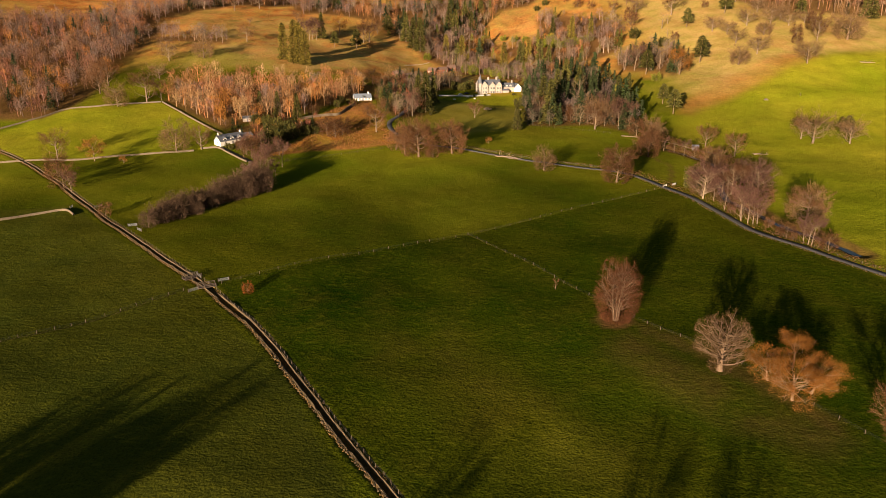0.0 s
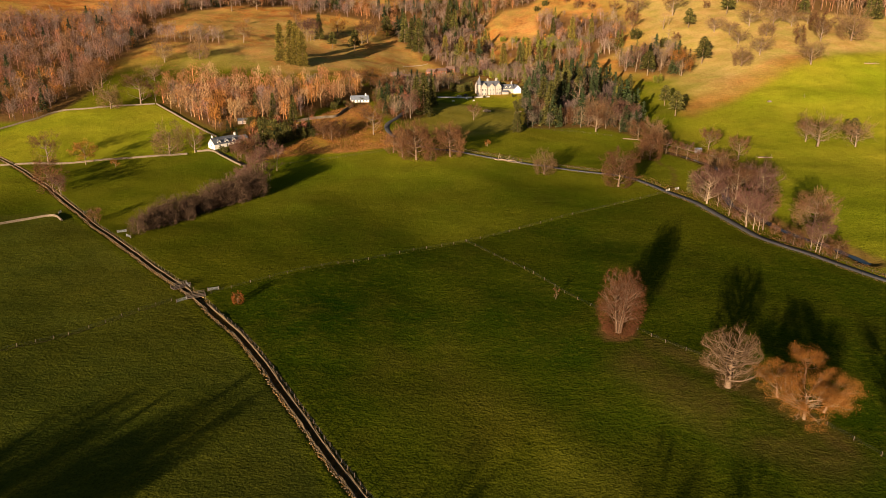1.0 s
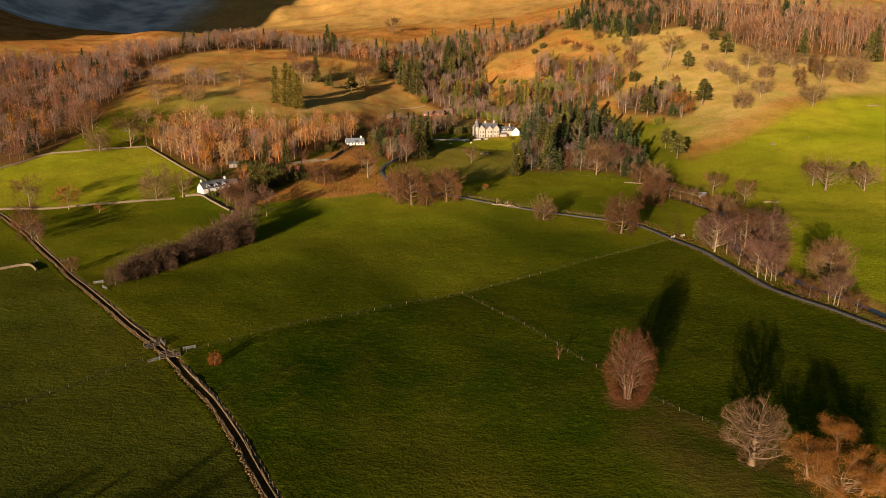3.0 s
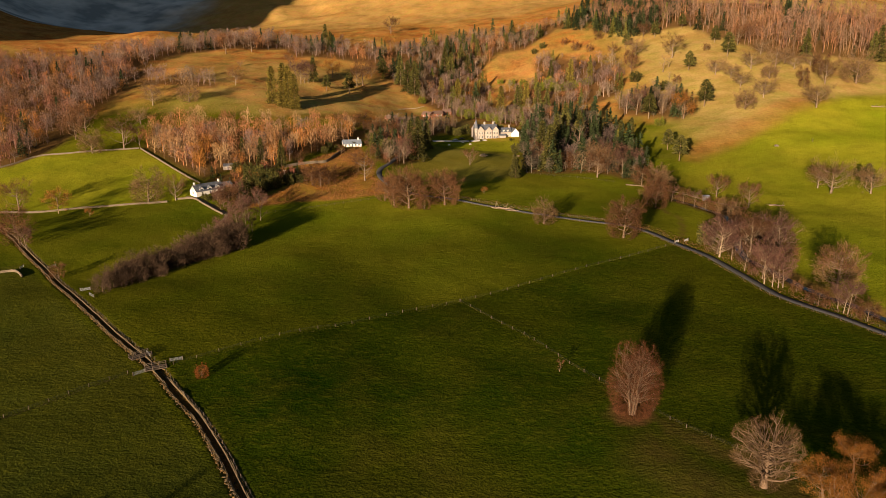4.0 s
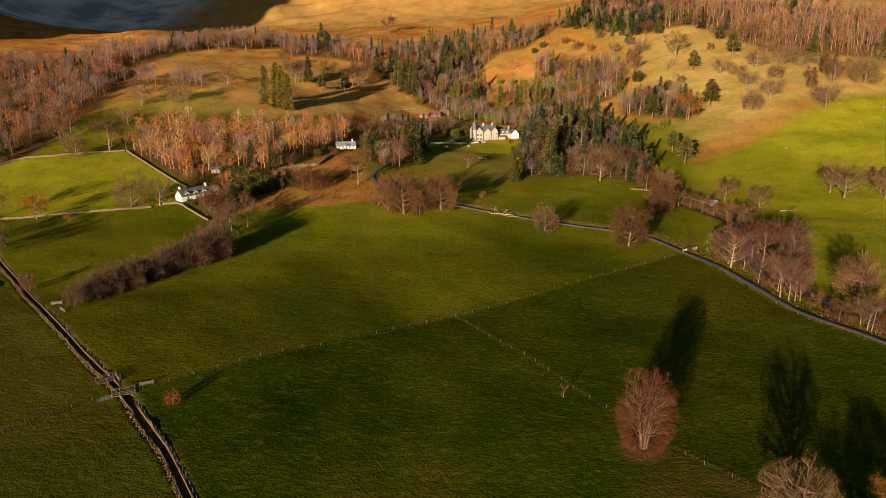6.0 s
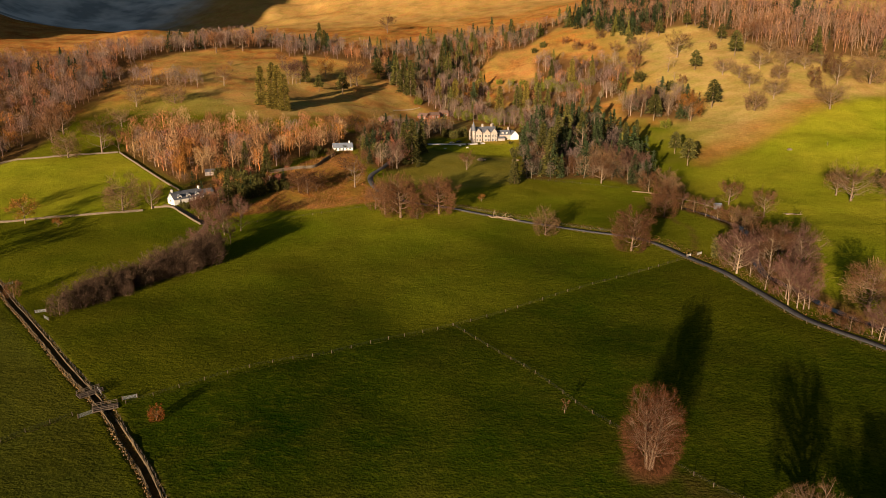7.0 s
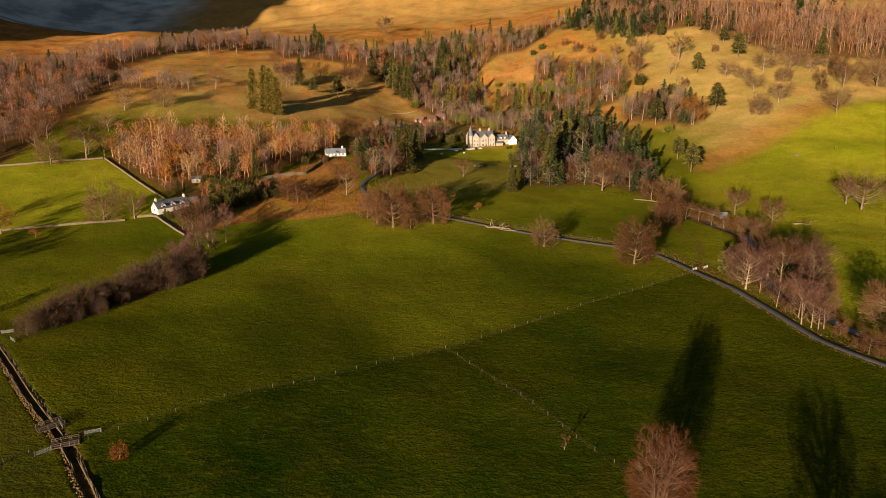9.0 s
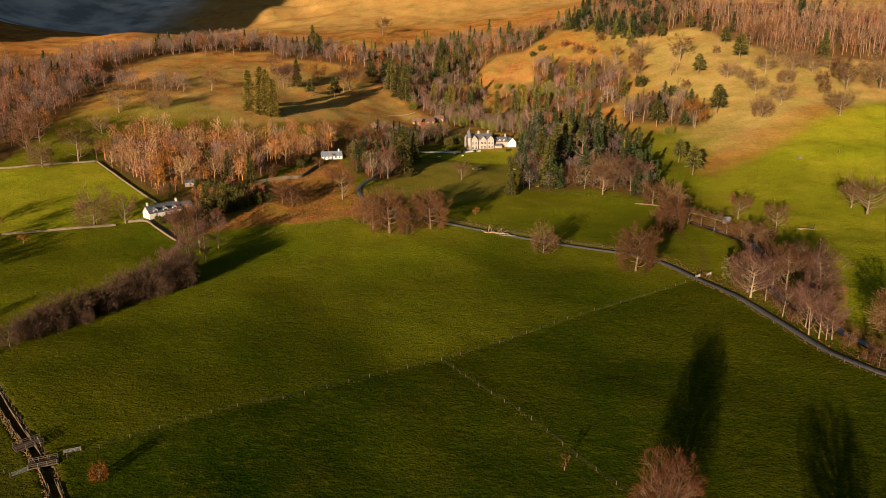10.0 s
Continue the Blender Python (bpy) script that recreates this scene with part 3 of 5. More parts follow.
def conifer(seed, tall, wide, sprays, spray_len, spray_wide, girth=0.3, bare=0.08, blunt=0.0):
    """A spruce or fir: straight trunk, whorls of drooping sprays that shorten to the top, with gaps."""
    rng = np.random.default_rng(seed)
    wood = tube([(0, 0, -0.3), (0, 0, tall * 0.5), (0, 0, tall * 0.97)], [girth, girth * 0.6, 0.03], 5)
    s = bare + (1 - bare) * rng.uniform(0, 1, sprays) ** 1.25
    s = np.round(s * 22 + rng.normal(0, 0.16, sprays)) / 22 + rng.normal(0, 0.008, sprays)
    s = np.clip(s, bare * 0.8, 0.99)
    lobes = 1 + 0.22 * np.sin(s * 23 + seed) + rng.normal(0, 0.12, sprays)
    reach = wide / 2 * ((1 - s) ** (0.8 - 0.45 * blunt) + 0.03) * np.clip(lobes, 0.4, 1.5)
    az = rng.uniform(0, 6.283, sprays)
    r = reach * rng.uniform(0.25, 1.0, sprays) ** 0.6
    p = np.column_stack([np.cos(az) * r, np.sin(az) * r, s * tall - 0.22 * r])
    way = unit(np.column_stack([np.cos(az), np.sin(az), np.full(sprays, -0.25)]) + rng.normal(0, 0.35, (sprays, 3)))
    return wood, slivers(rng, p - way * spray_len * 0.3, way, spray_len * rng.uniform(0.5, 1.2, sprays), spray_wide)


def leafy(seed, tall, wide, limbs, leaves, size, girth=0.3, fork=0.2):
    """A tree that still holds dry leaves: bare limbs with many small leaf clumps round their ends."""
    wood, tw = bare_tree(seed, tall, wide, limbs, leaves, size * 1.6, size, girth, fork, detail=2 if leaves > 4000 else 1)
    return wood, tw


def enveloped(pair, heights, radii, seed):
    """Draws a tree in where it leaves a rounded, uneven outline: a radius for each height."""
    for v, t in pair:
        tri = v.reshape(-1, 3, 3) if len(v) == 3 * len(t) else v[:, None]
        c = tri.mean(1)
        r, az = np.hypot(c[:, 0], c[:, 1]), np.arctan2(c[:, 1], c[:, 0])
        most = np.interp(c[:, 2], heights, radii) * (1 + 0.10 * np.sin(3 * az + seed) + 0.07 * np.sin(7 * az + c[:, 2] * 0.9))
        k = np.where(r > most, (most + 0.12 * (r - most)) / np.maximum(r, 1e-6), 1.0)
        tri[:, :, :2] += ((k - 1)[:, None] * c[:, :2])[:, None]
    return pair


def lime_tree(seed):
    """Several upright stems from one base under an egg-shaped crown, wrapped low down in drooping shoots."""
    rng = np.random.default_rng(seed)
    wood, twigs = [], []
    for k in range(6):
        a = 2 * math.pi * k / 6 + 0.4
        stem, tw = bare_tree(seed * 10 + k, 21.5 + rng.uniform(-3, 0.5), 10, 24, 3000, 1.1, 0.04, 0.34, 0.14, 5, droop=0.06, detail=2)
        off = np.array([math.cos(a), math.sin(a), 0])
        for v, t in (stem, tw):
            v += off * (0.7 + 0.11 * v[:, 2:3])
        wood.append(stem)
        twigs.append(tw)
    n = 7500
    az, up = rng.uniform(0, 6.283, n), 0.2 + 11 * rng.uniform(0, 1, n) ** 1.5
    r = np.interp(up, [0, 3, 6, 11], [4.6, 6.0, 7.4, 7.4]) * rng.uniform(0.2, 1, n) ** 0.5
    p = np.column_stack([np.cos(az) * r, np.sin(az) * r, up])
    way = unit(np.column_stack([np.cos(az), np.sin(az), np.full(n, -0.5)]) + rng.normal(0, 0.45, (n, 3)))
    twigs.append(slivers(rng, p, way, np.minimum(1.6, up + 0.2) * rng.uniform(0.5, 1.2, n), 0.045))
    return enveloped((joined(wood), joined(twigs)), [0, 3, 7, 12, 16, 19.5, 22], [4.4, 6.0, 7.7, 7.4, 6.2, 4.6, 2.4], 1.0)


def oak_tree(seed, tall, wide, limbs, clumps, girth, fork, lean=0.0, leaves=80, spread=0.60, size=0.21):
    """A spreading oak: crooked pale limbs that end in clumps of small dry leaves."""
    rng = np.random.default_rng(seed)
    wood, ends = bare_tree(seed, tall, wide, limbs, clumps, 0.6, 0.03, girth, fork, 6, 0.03, lean, 2)
    heart = np.repeat(ends[0][2::3], leaves, 0)
    n = len(heart)
    at = heart + rng.normal(0, spread, (n, 3)) * (1, 1, 0.75)
    leaf = slivers(rng, at, unit(rng.normal(0, 1, (n, 3))), size * rng.uniform(0.6, 1.3, n), size * 0.6)
    return wood, joined([ends, leaf])


def with_shoots(pair, seed, count, wide, tall, length, thick):
    """Adds a shell of drooping twigs down to the ground."""
    rng = np.random.default_rng(seed)
    az, up = rng.uniform(0, 6.283, count), tall * rng.uniform(0.02, 0.85, count)
    r = wide / 2 * np.sqrt(np.clip(1 - ((up / tall - 0.42) / 0.58) ** 2, 0.03, 1)) * rng.uniform(0.3, 1, count) ** 0.4 * (1 + 0.15 * np.sin(3 * az + seed))
    p = np.column_stack([np.cos(az) * r, np.sin(az) * r, up])
    way = unit(np.column_stack([np.cos(az), np.sin(az), rng.uniform(-0.6, 0.5, count)]) + rng.normal(0, 0.5, (count, 3)))
    more = slivers(rng, p, way, np.minimum(length, up + 0.4) * rng.uniform(0.5, 1.2, count), thick)
    return pair[0], joined([pair[1], more])


def make_tree(name, pair, bark, crown, label, category="tree", group=""):
    """One tree below the plan, to be copied to its places."""
    me = (tris_mesh("trunk", *pair[0], [bark], smooth=True), tris_mesh("crown", *pair[1], [crown]))

    def plant(x, y, turn=0.0, size=1.0, label=label, squash=1.0):
        ob = root(name, Matrix.LocRotScale((x, y, ground_z(x, y) - 0.05), Euler((0, 0, radians(turn))), (size, size, size * squash)), label, category, group)
        part("trunk", me[0], ob)
        part("crown", me[1], ob)
        return ob

    return plant


# the trees of the near pasture
make_tree("lime_tree", lime_tree(3), BARK, LIME_TWIGS, "tall bare brown lime tree with a dense twiggy crown in pasture")(54.5, 170, 0)
ash = bare_tree(11, 14.6, 16, 56, 15000, 0.9, 0.036, 0.75, 0.17, 7, droop=0.08, detail=2)
ash = with_shoots(ash, 4, 900, 7.5, 4.0, 0.8, 0.045)
make_tree("ash_tree", enveloped(ash, [0, 4, 7, 11, 14, 16], [2.6, 5.2, 7.6, 7.6, 6.6, 4.2], 2.0), BARK, PALE_TWIGS, "broad bare pale tree with a thick ivy-brown trunk beside a fence")(76, 137, 40)
make_tree("oak_tree", oak_tree(15, 9.5, 16, 30, 320, 0.36, 0.22), PALE_BARK, RUSSET, "sprawling low oak holding dry russet leaves beside a fence")(90.5, 124, 10)
make_tree("oak_tree", oak_tree(16, 8.6, 10.5, 20, 150, 0.30, 0.3, -0.3), PALE_BARK, RUSSET, "leaning oak with russet leaves at the edge of a clump")(88, 133, 0)
make_tree("oak_tree", oak_tree(17, 8.6, 11, 20, 150, 0.30, 0.3, 0.45), PALE_BARK, RUSSET, "wide oak with russet leaves leaning out over a pasture")(97, 127, 0)
make_tree("oak_tree", oak_tree(18, 9.2, 8.5, 18, 130, 0.32, 0.6), PALE_BARK, RUSSET, "tall oak with russet leaves behind a sprawling oak")(98.4, 140, 80)
make_tree("thorn_tree", bare_tree(21, 14, 13, 34, 9000, 0.9, 0.05, 0.36, 0.12, 5, detail=2), BARK, TWIGS, "bare reddish brown tree at the pasture's edge")(107, 103, 0)
make_tree("small_tree", with_shoots(leafy(25, 4.2, 4.0, 14, 500, 0.14, 0.1, 0.2), 8, 1300, 4.0, 4.4, 0.3, 0.14), BARK, ROWAN, "small round russet tree beside a ditch")(-72, 194)
make_tree("sapling", leafy(27, 4.2, 2.2, 10, 260, 0.16, 0.09, 0.1), BARK, TWIGS, "young tree in a wooden guard beside a fence")(39, 196)

# kinds of the middle and far distance
VARIANTS = {
    "round": make_tree("broad_tree", with_shoots(bare_tree(31, 12.5, 14, 28, 2600, 1.3, 0.11, 0.4, 0.05), 6, 1900, 13.5, 11.5, 1.3, 0.11), BARK, PALE_TWIGS, "dense round bare tree beside a narrow road", group="bare broad trees"),
    "open": make_tree("broad_tree", bare_tree(32, 14.5, 14, 26, 3600, 1.0, 0.085, 0.38, 0.15), PALE_BARK, TWIGS, "open-crowned bare tree with pale limbs", group="bare broad trees"),
    "brown": make_tree("broad_tree", bare_tree(33, 15.5, 15, 28, 4200, 1.05, 0.09, 0.40, 0.13), BARK, TWIGS, "large bare brown tree with spreading crown", group="bare broad trees"),
    "thick": make_tree("broad_tree", with_shoots(bare_tree(41, 15.5, 14.5, 34, 8500, 1.0, 0.085, 0.42, 0.06, droop=0.05), 5, 6500, 14.5, 15, 1.1, 0.085), BARK, TWIGS, "dense dark brown bare tree beside a bend in the road", group="bare broad trees"),
    "slim": make_tree("broad_tree", bare_tree(34, 14.5, 9.5, 24, 3000, 0.95, 0.075, 0.22, 0.14), PALE_BARK, PURPLE_TWIGS, "slender bare pale tree", group="bare broad trees"),
    "bushy": make_tree("broad_tree", with_shoots(bare_tree(35, 9, 9, 18, 1100, 1.2, 0.12, 0.2, 0.05), 7, 800, 8.6, 7.5, 1.1, 0.12), BARK, TWIGS, "low bushy bare brown tree", group="bare broad trees"),
    "hedge": make_tree("scrub_tree", with_shoots(bare_tree(49, 9.5, 9, 20, 1900, 1.2, 0.07, 0.2, 0.05), 12, 2100, 9.4, 8.6, 1.1, 0.07), BARK, GREY_TWIGS, "low grey-brown scrub tree in an overgrown hedge line", group="scrub trees of the hedge"),
    "thorn": make_tree("hill_tree", bare_tree(43, 8.6, 11, 26, 3000, 0.8, 0.075, 0.28, 0.10), PALE_BARK, PALE_TWIGS, "gnarled bare pale tree on a grassy hillside", group="hillside trees"),
    "plum": make_tree("broad_tree", bare_tree(47, 13.6, 13, 32, 5200, 0.95, 0.075, 0.36, 0.12), PALE_BARK, PURPLE_TWIGS, "bare tree with a purple-brown twiggy crown and pale trunk", group="bare broad trees"),
    "evergreen": make_tree("evergreen_shrub", with_shoots(bare_tree(45, 5, 5.5, 16, 900, 0.7, 0.3, 0.15, 0.05), 9, 1100, 5.6, 5.4, 0.6, 0.3), BARK, NEEDLES, "dense dark evergreen shrub", group="evergreen shrubs"),
    "gorse": make_tree("yellow_green_shrub", with_shoots(bare_tree(48, 5, 6.5, 14, 700, 0.7, 0.3, 0.12, 0.05), 9, 1100, 6.6, 5.2, 0.6, 0.3), BARK, GORSE, "bright yellow-green evergreen shrub in a clearing", group="yellow-green shrubs"),
    "dead": make_tree("dead_tree", bare_tree(46, 14, 8, 14, 60, 1.2, 0.1, 0.35, 0.3, detail=2), PALE_BARK, PALE_TWIGS, "pale standing dead tree with broken limbs", group="dead trees"),
    "russet": make_tree("autumn_tree", oak_tree(36, 10.5, 10, 16, 110, 0.26, 0.12, 0.0, 22, 0.7, 0.42), BARK, RUSSET, "rounded tree with orange autumn leaves", group="autumn trees"),
    "spruce": make_tree("spruce_tree", conifer(37, 19, 8, 1500, 1.8, 0.5), BARK, NEEDLES, "tall dark green spruce", group="spruces"),
    "fir": make_tree("fir_tree", conifer(38, 25, 7.5, 3000, 1.7, 0.6, bare=0.03, blunt=0.9), BARK, LIT_NEEDLES, "tall columnar green fir", group="firs"),
    "pine": make_tree("pine_tree", conifer(39, 14, 9, 800, 2.0, 0.5, bare=0.35, blunt=1.0), BARK, NEEDLES, "dark green pine with a clear trunk", group="pines"),
}


def plant(kind, x, y, size=1.0, turn=None, label=None, squash=1.0):
    v = VARIANTS[kind]
    turn = (x * 37 + y * 61) % 360 if turn is None else turn
    return v(x, y, turn, size, label, squash) if label else v(x, y, turn, size, squash=squash)


plant("round", 60, 366, 0.95)
plant("thick", 97, 340, 1.2)
for kind, x, y, s in [("thick", -15, 393, 1.45), ("thick", 6, 398, 1.25), ("brown", -24, 399, 1.1), ("bushy", -6, 390, 1.0), ("bushy", -30, 408, 1.3), ("bushy", -20, 402, 1.1), ("russet", 31, 423, 0.4), ("spruce", 56, 470, 0.75), ("open", 26, 500, 0.8)]:
    plant(kind, x, y, s)
# trees between road and burn
for kind, x, y, s in [("plum", 133, 306, 1.49), ("plum", 134, 311, 1.38), ("slim", 137, 302, 0.80), ("slim", 137, 288, 0.96), ("open", 151, 314, 1.25), ("open", 149, 321, 1.26), ("slim", 139, 273, 1.36), ("slim", 141, 279, 1.09), ("slim", 141, 270, 1.10), ("slim", 143, 269, 0.99), ("slim", 145, 269, 1.07), ("bushy", 148, 264, 0.59), ("bushy", 149, 249, 0.91), ("slim", 155, 246, 0.78), ("slim", 155, 242, 0.94), ("slim", 156, 241, 1.04), ("open", 166, 266, 1.35), ("round", 168, 270, 1.38), ("bushy", 160, 235, 1.00), ("open", 162, 329, 1.10), ("plum", 164, 321, 1.38), ("plum", 164, 312, 1.26), ("evergreen", 167, 348, 1.46)]:
    plant(kind, x, y, 0.86 * s)
for kind, x, y, s in [("evergreen", 164, 335, 1.42), ("evergreen", 135, 329, 1.72), ("bushy", 171, 330, 1.14), ("bushy", 162, 298, 0.98), ("bushy", 138, 283, 0.55), ("bushy", 148, 254, 0.46), ("bushy", 151, 247, 0.45), ("bushy", 158, 239, 0.50), ("plum", 154, 326, 1.11), ("bushy", 151, 302, 1.11), ("plum", 154, 295, 1.11), ("thick", 132, 400, 1.17), ("brown", 130, 410, 0.83), ("round", 149, 438, 1.01), ("brown", 175, 417, 1.02), ("brown", 186, 396, 1.03), ("bushy", 160, 395, 1.06), ("slim", 154, 397, 0.78), ("round", 161, 364, 1.09), ("bushy", 151, 407, 1.16), ("slim", 146, 413, 0.75), ("brown", 166, 368, 0.96), ("bushy", 165, 389, 1.05)]:
    plant(kind, x, y, 0.86 * s)
# overgrown hedge of scrub trees across the pasture, tallest at its upper end
for k in range(44):
    s = k / 43
    x, y = -136 + 38 * s + RNG.normal(0, 2.0), 274 + 54 * s + RNG.normal(0, 2.4)
    plant("hedge", x, y, RNG.uniform(0.6, 0.9) * (1 + 0.5 * s))
for k in range(12):
    plant("slim", -103 + RNG.normal(0, 3.5), 326 + 4.6 * k + RNG.normal(0, 2), RNG.uniform(0.6, 0.95))
# paddock and ditch trees
for kind, x, y, s in [("open", -239, 389, 1.15), ("russet", -215, 386, 1.24), ("round", -171, 405, 1.39), ("open", -156, 408, 1.00), ("russet", -195, 381, 0.43), ("bushy", -208, 334, 1.51), ("slim", -200, 326, 0.79), ("bushy", -220, 351, 1.43)]:
    plant(kind, x, y, s)
# firs, solitary trees and spruces of the far pasture and glen
for kind, x, y, s in [("fir", -152, 660, 1.35), ("fir", -140, 654, 1.55), ("fir", -135, 652, 1.50), ("fir", -129, 650, 1.25), ("bushy", -165, 288, 0.7)]:
    plant(kind, x, y, s)
for kind, x, y, s in [("open", -230, 513, 1.59), ("slim", -222, 522, 1.09), ("round", -248, 501, 1.29), ("brown", -278, 556, 1.32), ("thorn", -244, 580, 1.43), ("thorn", -258, 645, 1.70), ("round", -227, 652, 1.41), ("thorn", -270, 674, 1.51), ("open", -202, 720, 1.10), ("brown", -260, 895, 1.48), ("open", -234, 919, 1.40), ("thorn", -223, 821, 0.64), ("russet", -300, 523, 1.21), ("brown", -276, 535, 1.09), ("slim", -150, 773, 1.43), ("slim", -146, 775, 1.52), ("slim", -143, 779, 1.43), ("slim", -139, 780, 1.48), ("spruce", -134, 786, 1.50), ("russet", -119, 829, 1.94), ("pine", -116, 760, 1.21), ("pine", -92, 763, 1.58), ("brown", -82, 810, 1.73), ("brown", -88, 804, 1.20), ("brown", -170, 843, 0.91), ("thorn", -76, 856, 1.46), ("pine", -62, 860, 1.67), ("fir", -62, 860, 0.53), ("spruce", -30, 802, 1.86)]:
    plant(kind, x, y, s)
for kind, x, y, s in [("spruce", -22, 797, 1.99), ("spruce", -40, 839, 1.80), ("spruce", 13, 881, 1.89), ("spruce", 21, 873, 1.72), ("spruce", 34, 906, 1.62), ("spruce", 42, 888, 1.27), ("spruce", 18, 971, 1.13), ("spruce", 54, 966, 1.21), ("spruce", 57, 942, 1.18), ("spruce", 42, 979, 0.88), ("fir", 70, 738, 1.21), ("fir", 26, 778, 1.22), ("fir", 8, 789, 1.07), ("fir", 99, 755, 1.09), ("spruce", 89, 751, 1.35), ("spruce", 109, 737, 1.46), ("spruce", 116, 721, 1.24), ("fir", 51, 812, 0.72), ("fir", 32, 759, 0.67), ("fir", 153, 793, 1.10), ("fir", 171, 775, 0.92), ("spruce", 136, 826, 1.12), ("russet", 40, 797, 1.85), ("russet", -60, 990, 1.84), ("spruce", -152, 1006, 1.64), ("spruce", -138, 953, 1.29), ("spruce", -303, 958, 0.99), ("brown", -68, 1133, 1.57)]:
    plant(kind, x, y, s)
# round the mansion, the gardens and the cottages
for kind, x, y, s in [("spruce", 83, 495, 1.76), ("spruce", 81, 520, 1.65), ("dead", 112, 528, 2.04), ("spruce", 56, 475, 0.99), ("open", 114, 475, 1.17), ("round", 112, 493, 1.38), ("round", 125, 489, 1.24), ("slim", 131, 473, 1.28), ("slim", 140, 480, 1.25), ("bushy", 95, 501, 1.26), ("bushy", 138, 450, 1.34), ("open", 77, 507, 1.17), ("dead", 142, 601, 1.12), ("pine", 184, 541, 1.18), ("pine", 182, 507, 1.38), ("pine", 195, 632, 1.60), ("slim", 188, 647, 1.68), ("spruce", 111, 589, 1.61), ("spruce", 118, 564, 1.55), ("spruce", 100, 567, 1.44), ("spruce", 151, 560, 1.14), ("spruce", 162, 568, 1.11), ("slim", 126, 500, 1.29), ("slim", 132, 498, 1.17), ("bushy", 103, 497, 1.44), ("bushy", 141, 435, 1.13), ("round", 148, 449, 0.97), ("spruce", -12, 508, 1.64)]:
    plant(kind, x, y, s)
for kind, x, y, s in [("spruce", -18, 515, 1.43), ("spruce", -6, 537, 1.20), ("slim", -22, 493, 1.29), ("open", -46, 449, 1.34), ("bushy", -73, 436, 1.43), ("bushy", -79, 439, 1.27), ("bushy", -69, 442, 1.28), ("spruce", -111, 403, 1.17), ("slim", -114, 396, 0.94), ("spruce", -121, 480, 0.93), ("spruce", -105, 471, 1.00), ("spruce", -136, 489, 0.82), ("slim", -103, 396, 0.70), ("bushy", -119, 390, 1.32), ("slim", -124, 396, 0.85), ("slim", -124, 390, 0.80), ("evergreen", -28, 530, 0.90), ("evergreen", -17, 441, 0.45), ("russet", -9, 541, 0.38), ("evergreen", -46, 536, 2.01), ("evergreen", -36, 517, 1.76), ("round", -45, 586, 1.12), ("brown", -35, 574, 0.79), ("brown", -53, 568, 0.85), ("brown", -78, 586, 0.88), ("brown", -68, 582, 0.87), ("brown", -61, 600, 0.83), ("thorn", -26, 417, 0.87)]:
    plant(kind, x, y, s)
# yellow-green shrubs in the clearings
for kind, x, y, s in [("gorse", 79, 842, 1.15), ("gorse", 92, 834, 1.28), ("gorse", 104, 829, 1.13), ("gorse", 119, 797, 1.64), ("gorse", 128, 797, 1.92), ("gorse", 134, 784, 1.75), ("gorse", 144, 780, 1.62), ("gorse", 153, 778, 1.62), ("gorse", 162, 774, 1.48), ("gorse", 170, 774, 1.34), ("gorse", 133, 807, 1.66), ("gorse", 58, 713, 1.46), ("gorse", 65, 699, 1.43), ("gorse", 73, 709, 1.70), ("gorse", 80, 708, 1.45), ("gorse", 51, 723, 1.23), ("gorse", 37, 724, 1.72), ("gorse", 28, 733, 1.50), ("gorse", -14, 776, 1.32), ("gorse", 197, 605, 1.30)]:
    plant(kind, x, y, s)
# parkland trees of the hillside
for kind, x, y, s in [("open", 264, 788, 1.64), ("dead", 242, 747, 1.24), ("pine", 264, 733, 1.41), ("pine", 319, 812, 1.32), ("pine", 311, 753, 1.78), ("bushy", 301, 787, 0.87), ("thorn", 318, 709, 1.90), ("thorn", 282, 707, 1.72), ("thorn", 292, 693, 1.42), ("thorn", 291, 666, 1.51), ("thorn", 343, 746, 1.86), ("thorn", 341, 706, 2.22), ("round", 322, 676, 1.12), ("thorn", 357, 700, 1.63), ("bushy", 351, 669, 1.28), ("bushy", 342, 648, 1.10), ("bushy", 376, 686, 2.07), ("open", 366, 657, 1.49), ("round", 396, 658, 2.19), ("thorn", 298, 632, 1.84), ("round", 272, 609, 1.27), ("thorn", 329, 598, 2.19), ("pine", 246, 635, 1.73), ("russet", 220, 612, 2.11), ("spruce", 384, 733, 1.48), ("spruce", 457, 728, 1.92), ("spruce", 452, 730, 1.54)]:
    plant(kind, x, y, s)
for kind, x, y, s in [("thorn", 247, 418, 2.20), ("open", 245, 430, 0.95), ("thorn", 270, 415, 1.70), ("pine", 274, 427, 1.12), ("evergreen", 150, 1008, 1.39), ("evergreen", 141, 931, 1.28), ("evergreen", 129, 919, 1.10), ("bushy", 178, 898, 1.21), ("bushy", 209, 913, 1.15), ("open", 211, 843, 0.98), ("thorn", 233, 821, 2.09), ("pine", 231, 860, 1.19), ("evergreen", 210, 737, 1.82), ("bushy", 192, 881, 1.02), ("bushy", 168, 923, 0.97), ("brown", 258, 884, 0.98), ("pine", 268, 870, 1.33), ("bushy", 221, 804, 1.57), ("brown", 214, 768, 1.10), ("pine", 304, 881, 1.24), ("brown", 314, 880, 0.89), ("thorn", 356, 718, 1.66), ("brown", 337, 792, 1.37), ("brown", 353, 800, 1.39), ("thorn", 376, 706, 1.36), ("evergreen", 229, 696, 1.49), ("bushy", 243, 705, 0.98)]:
    plant(kind, x, y, s)


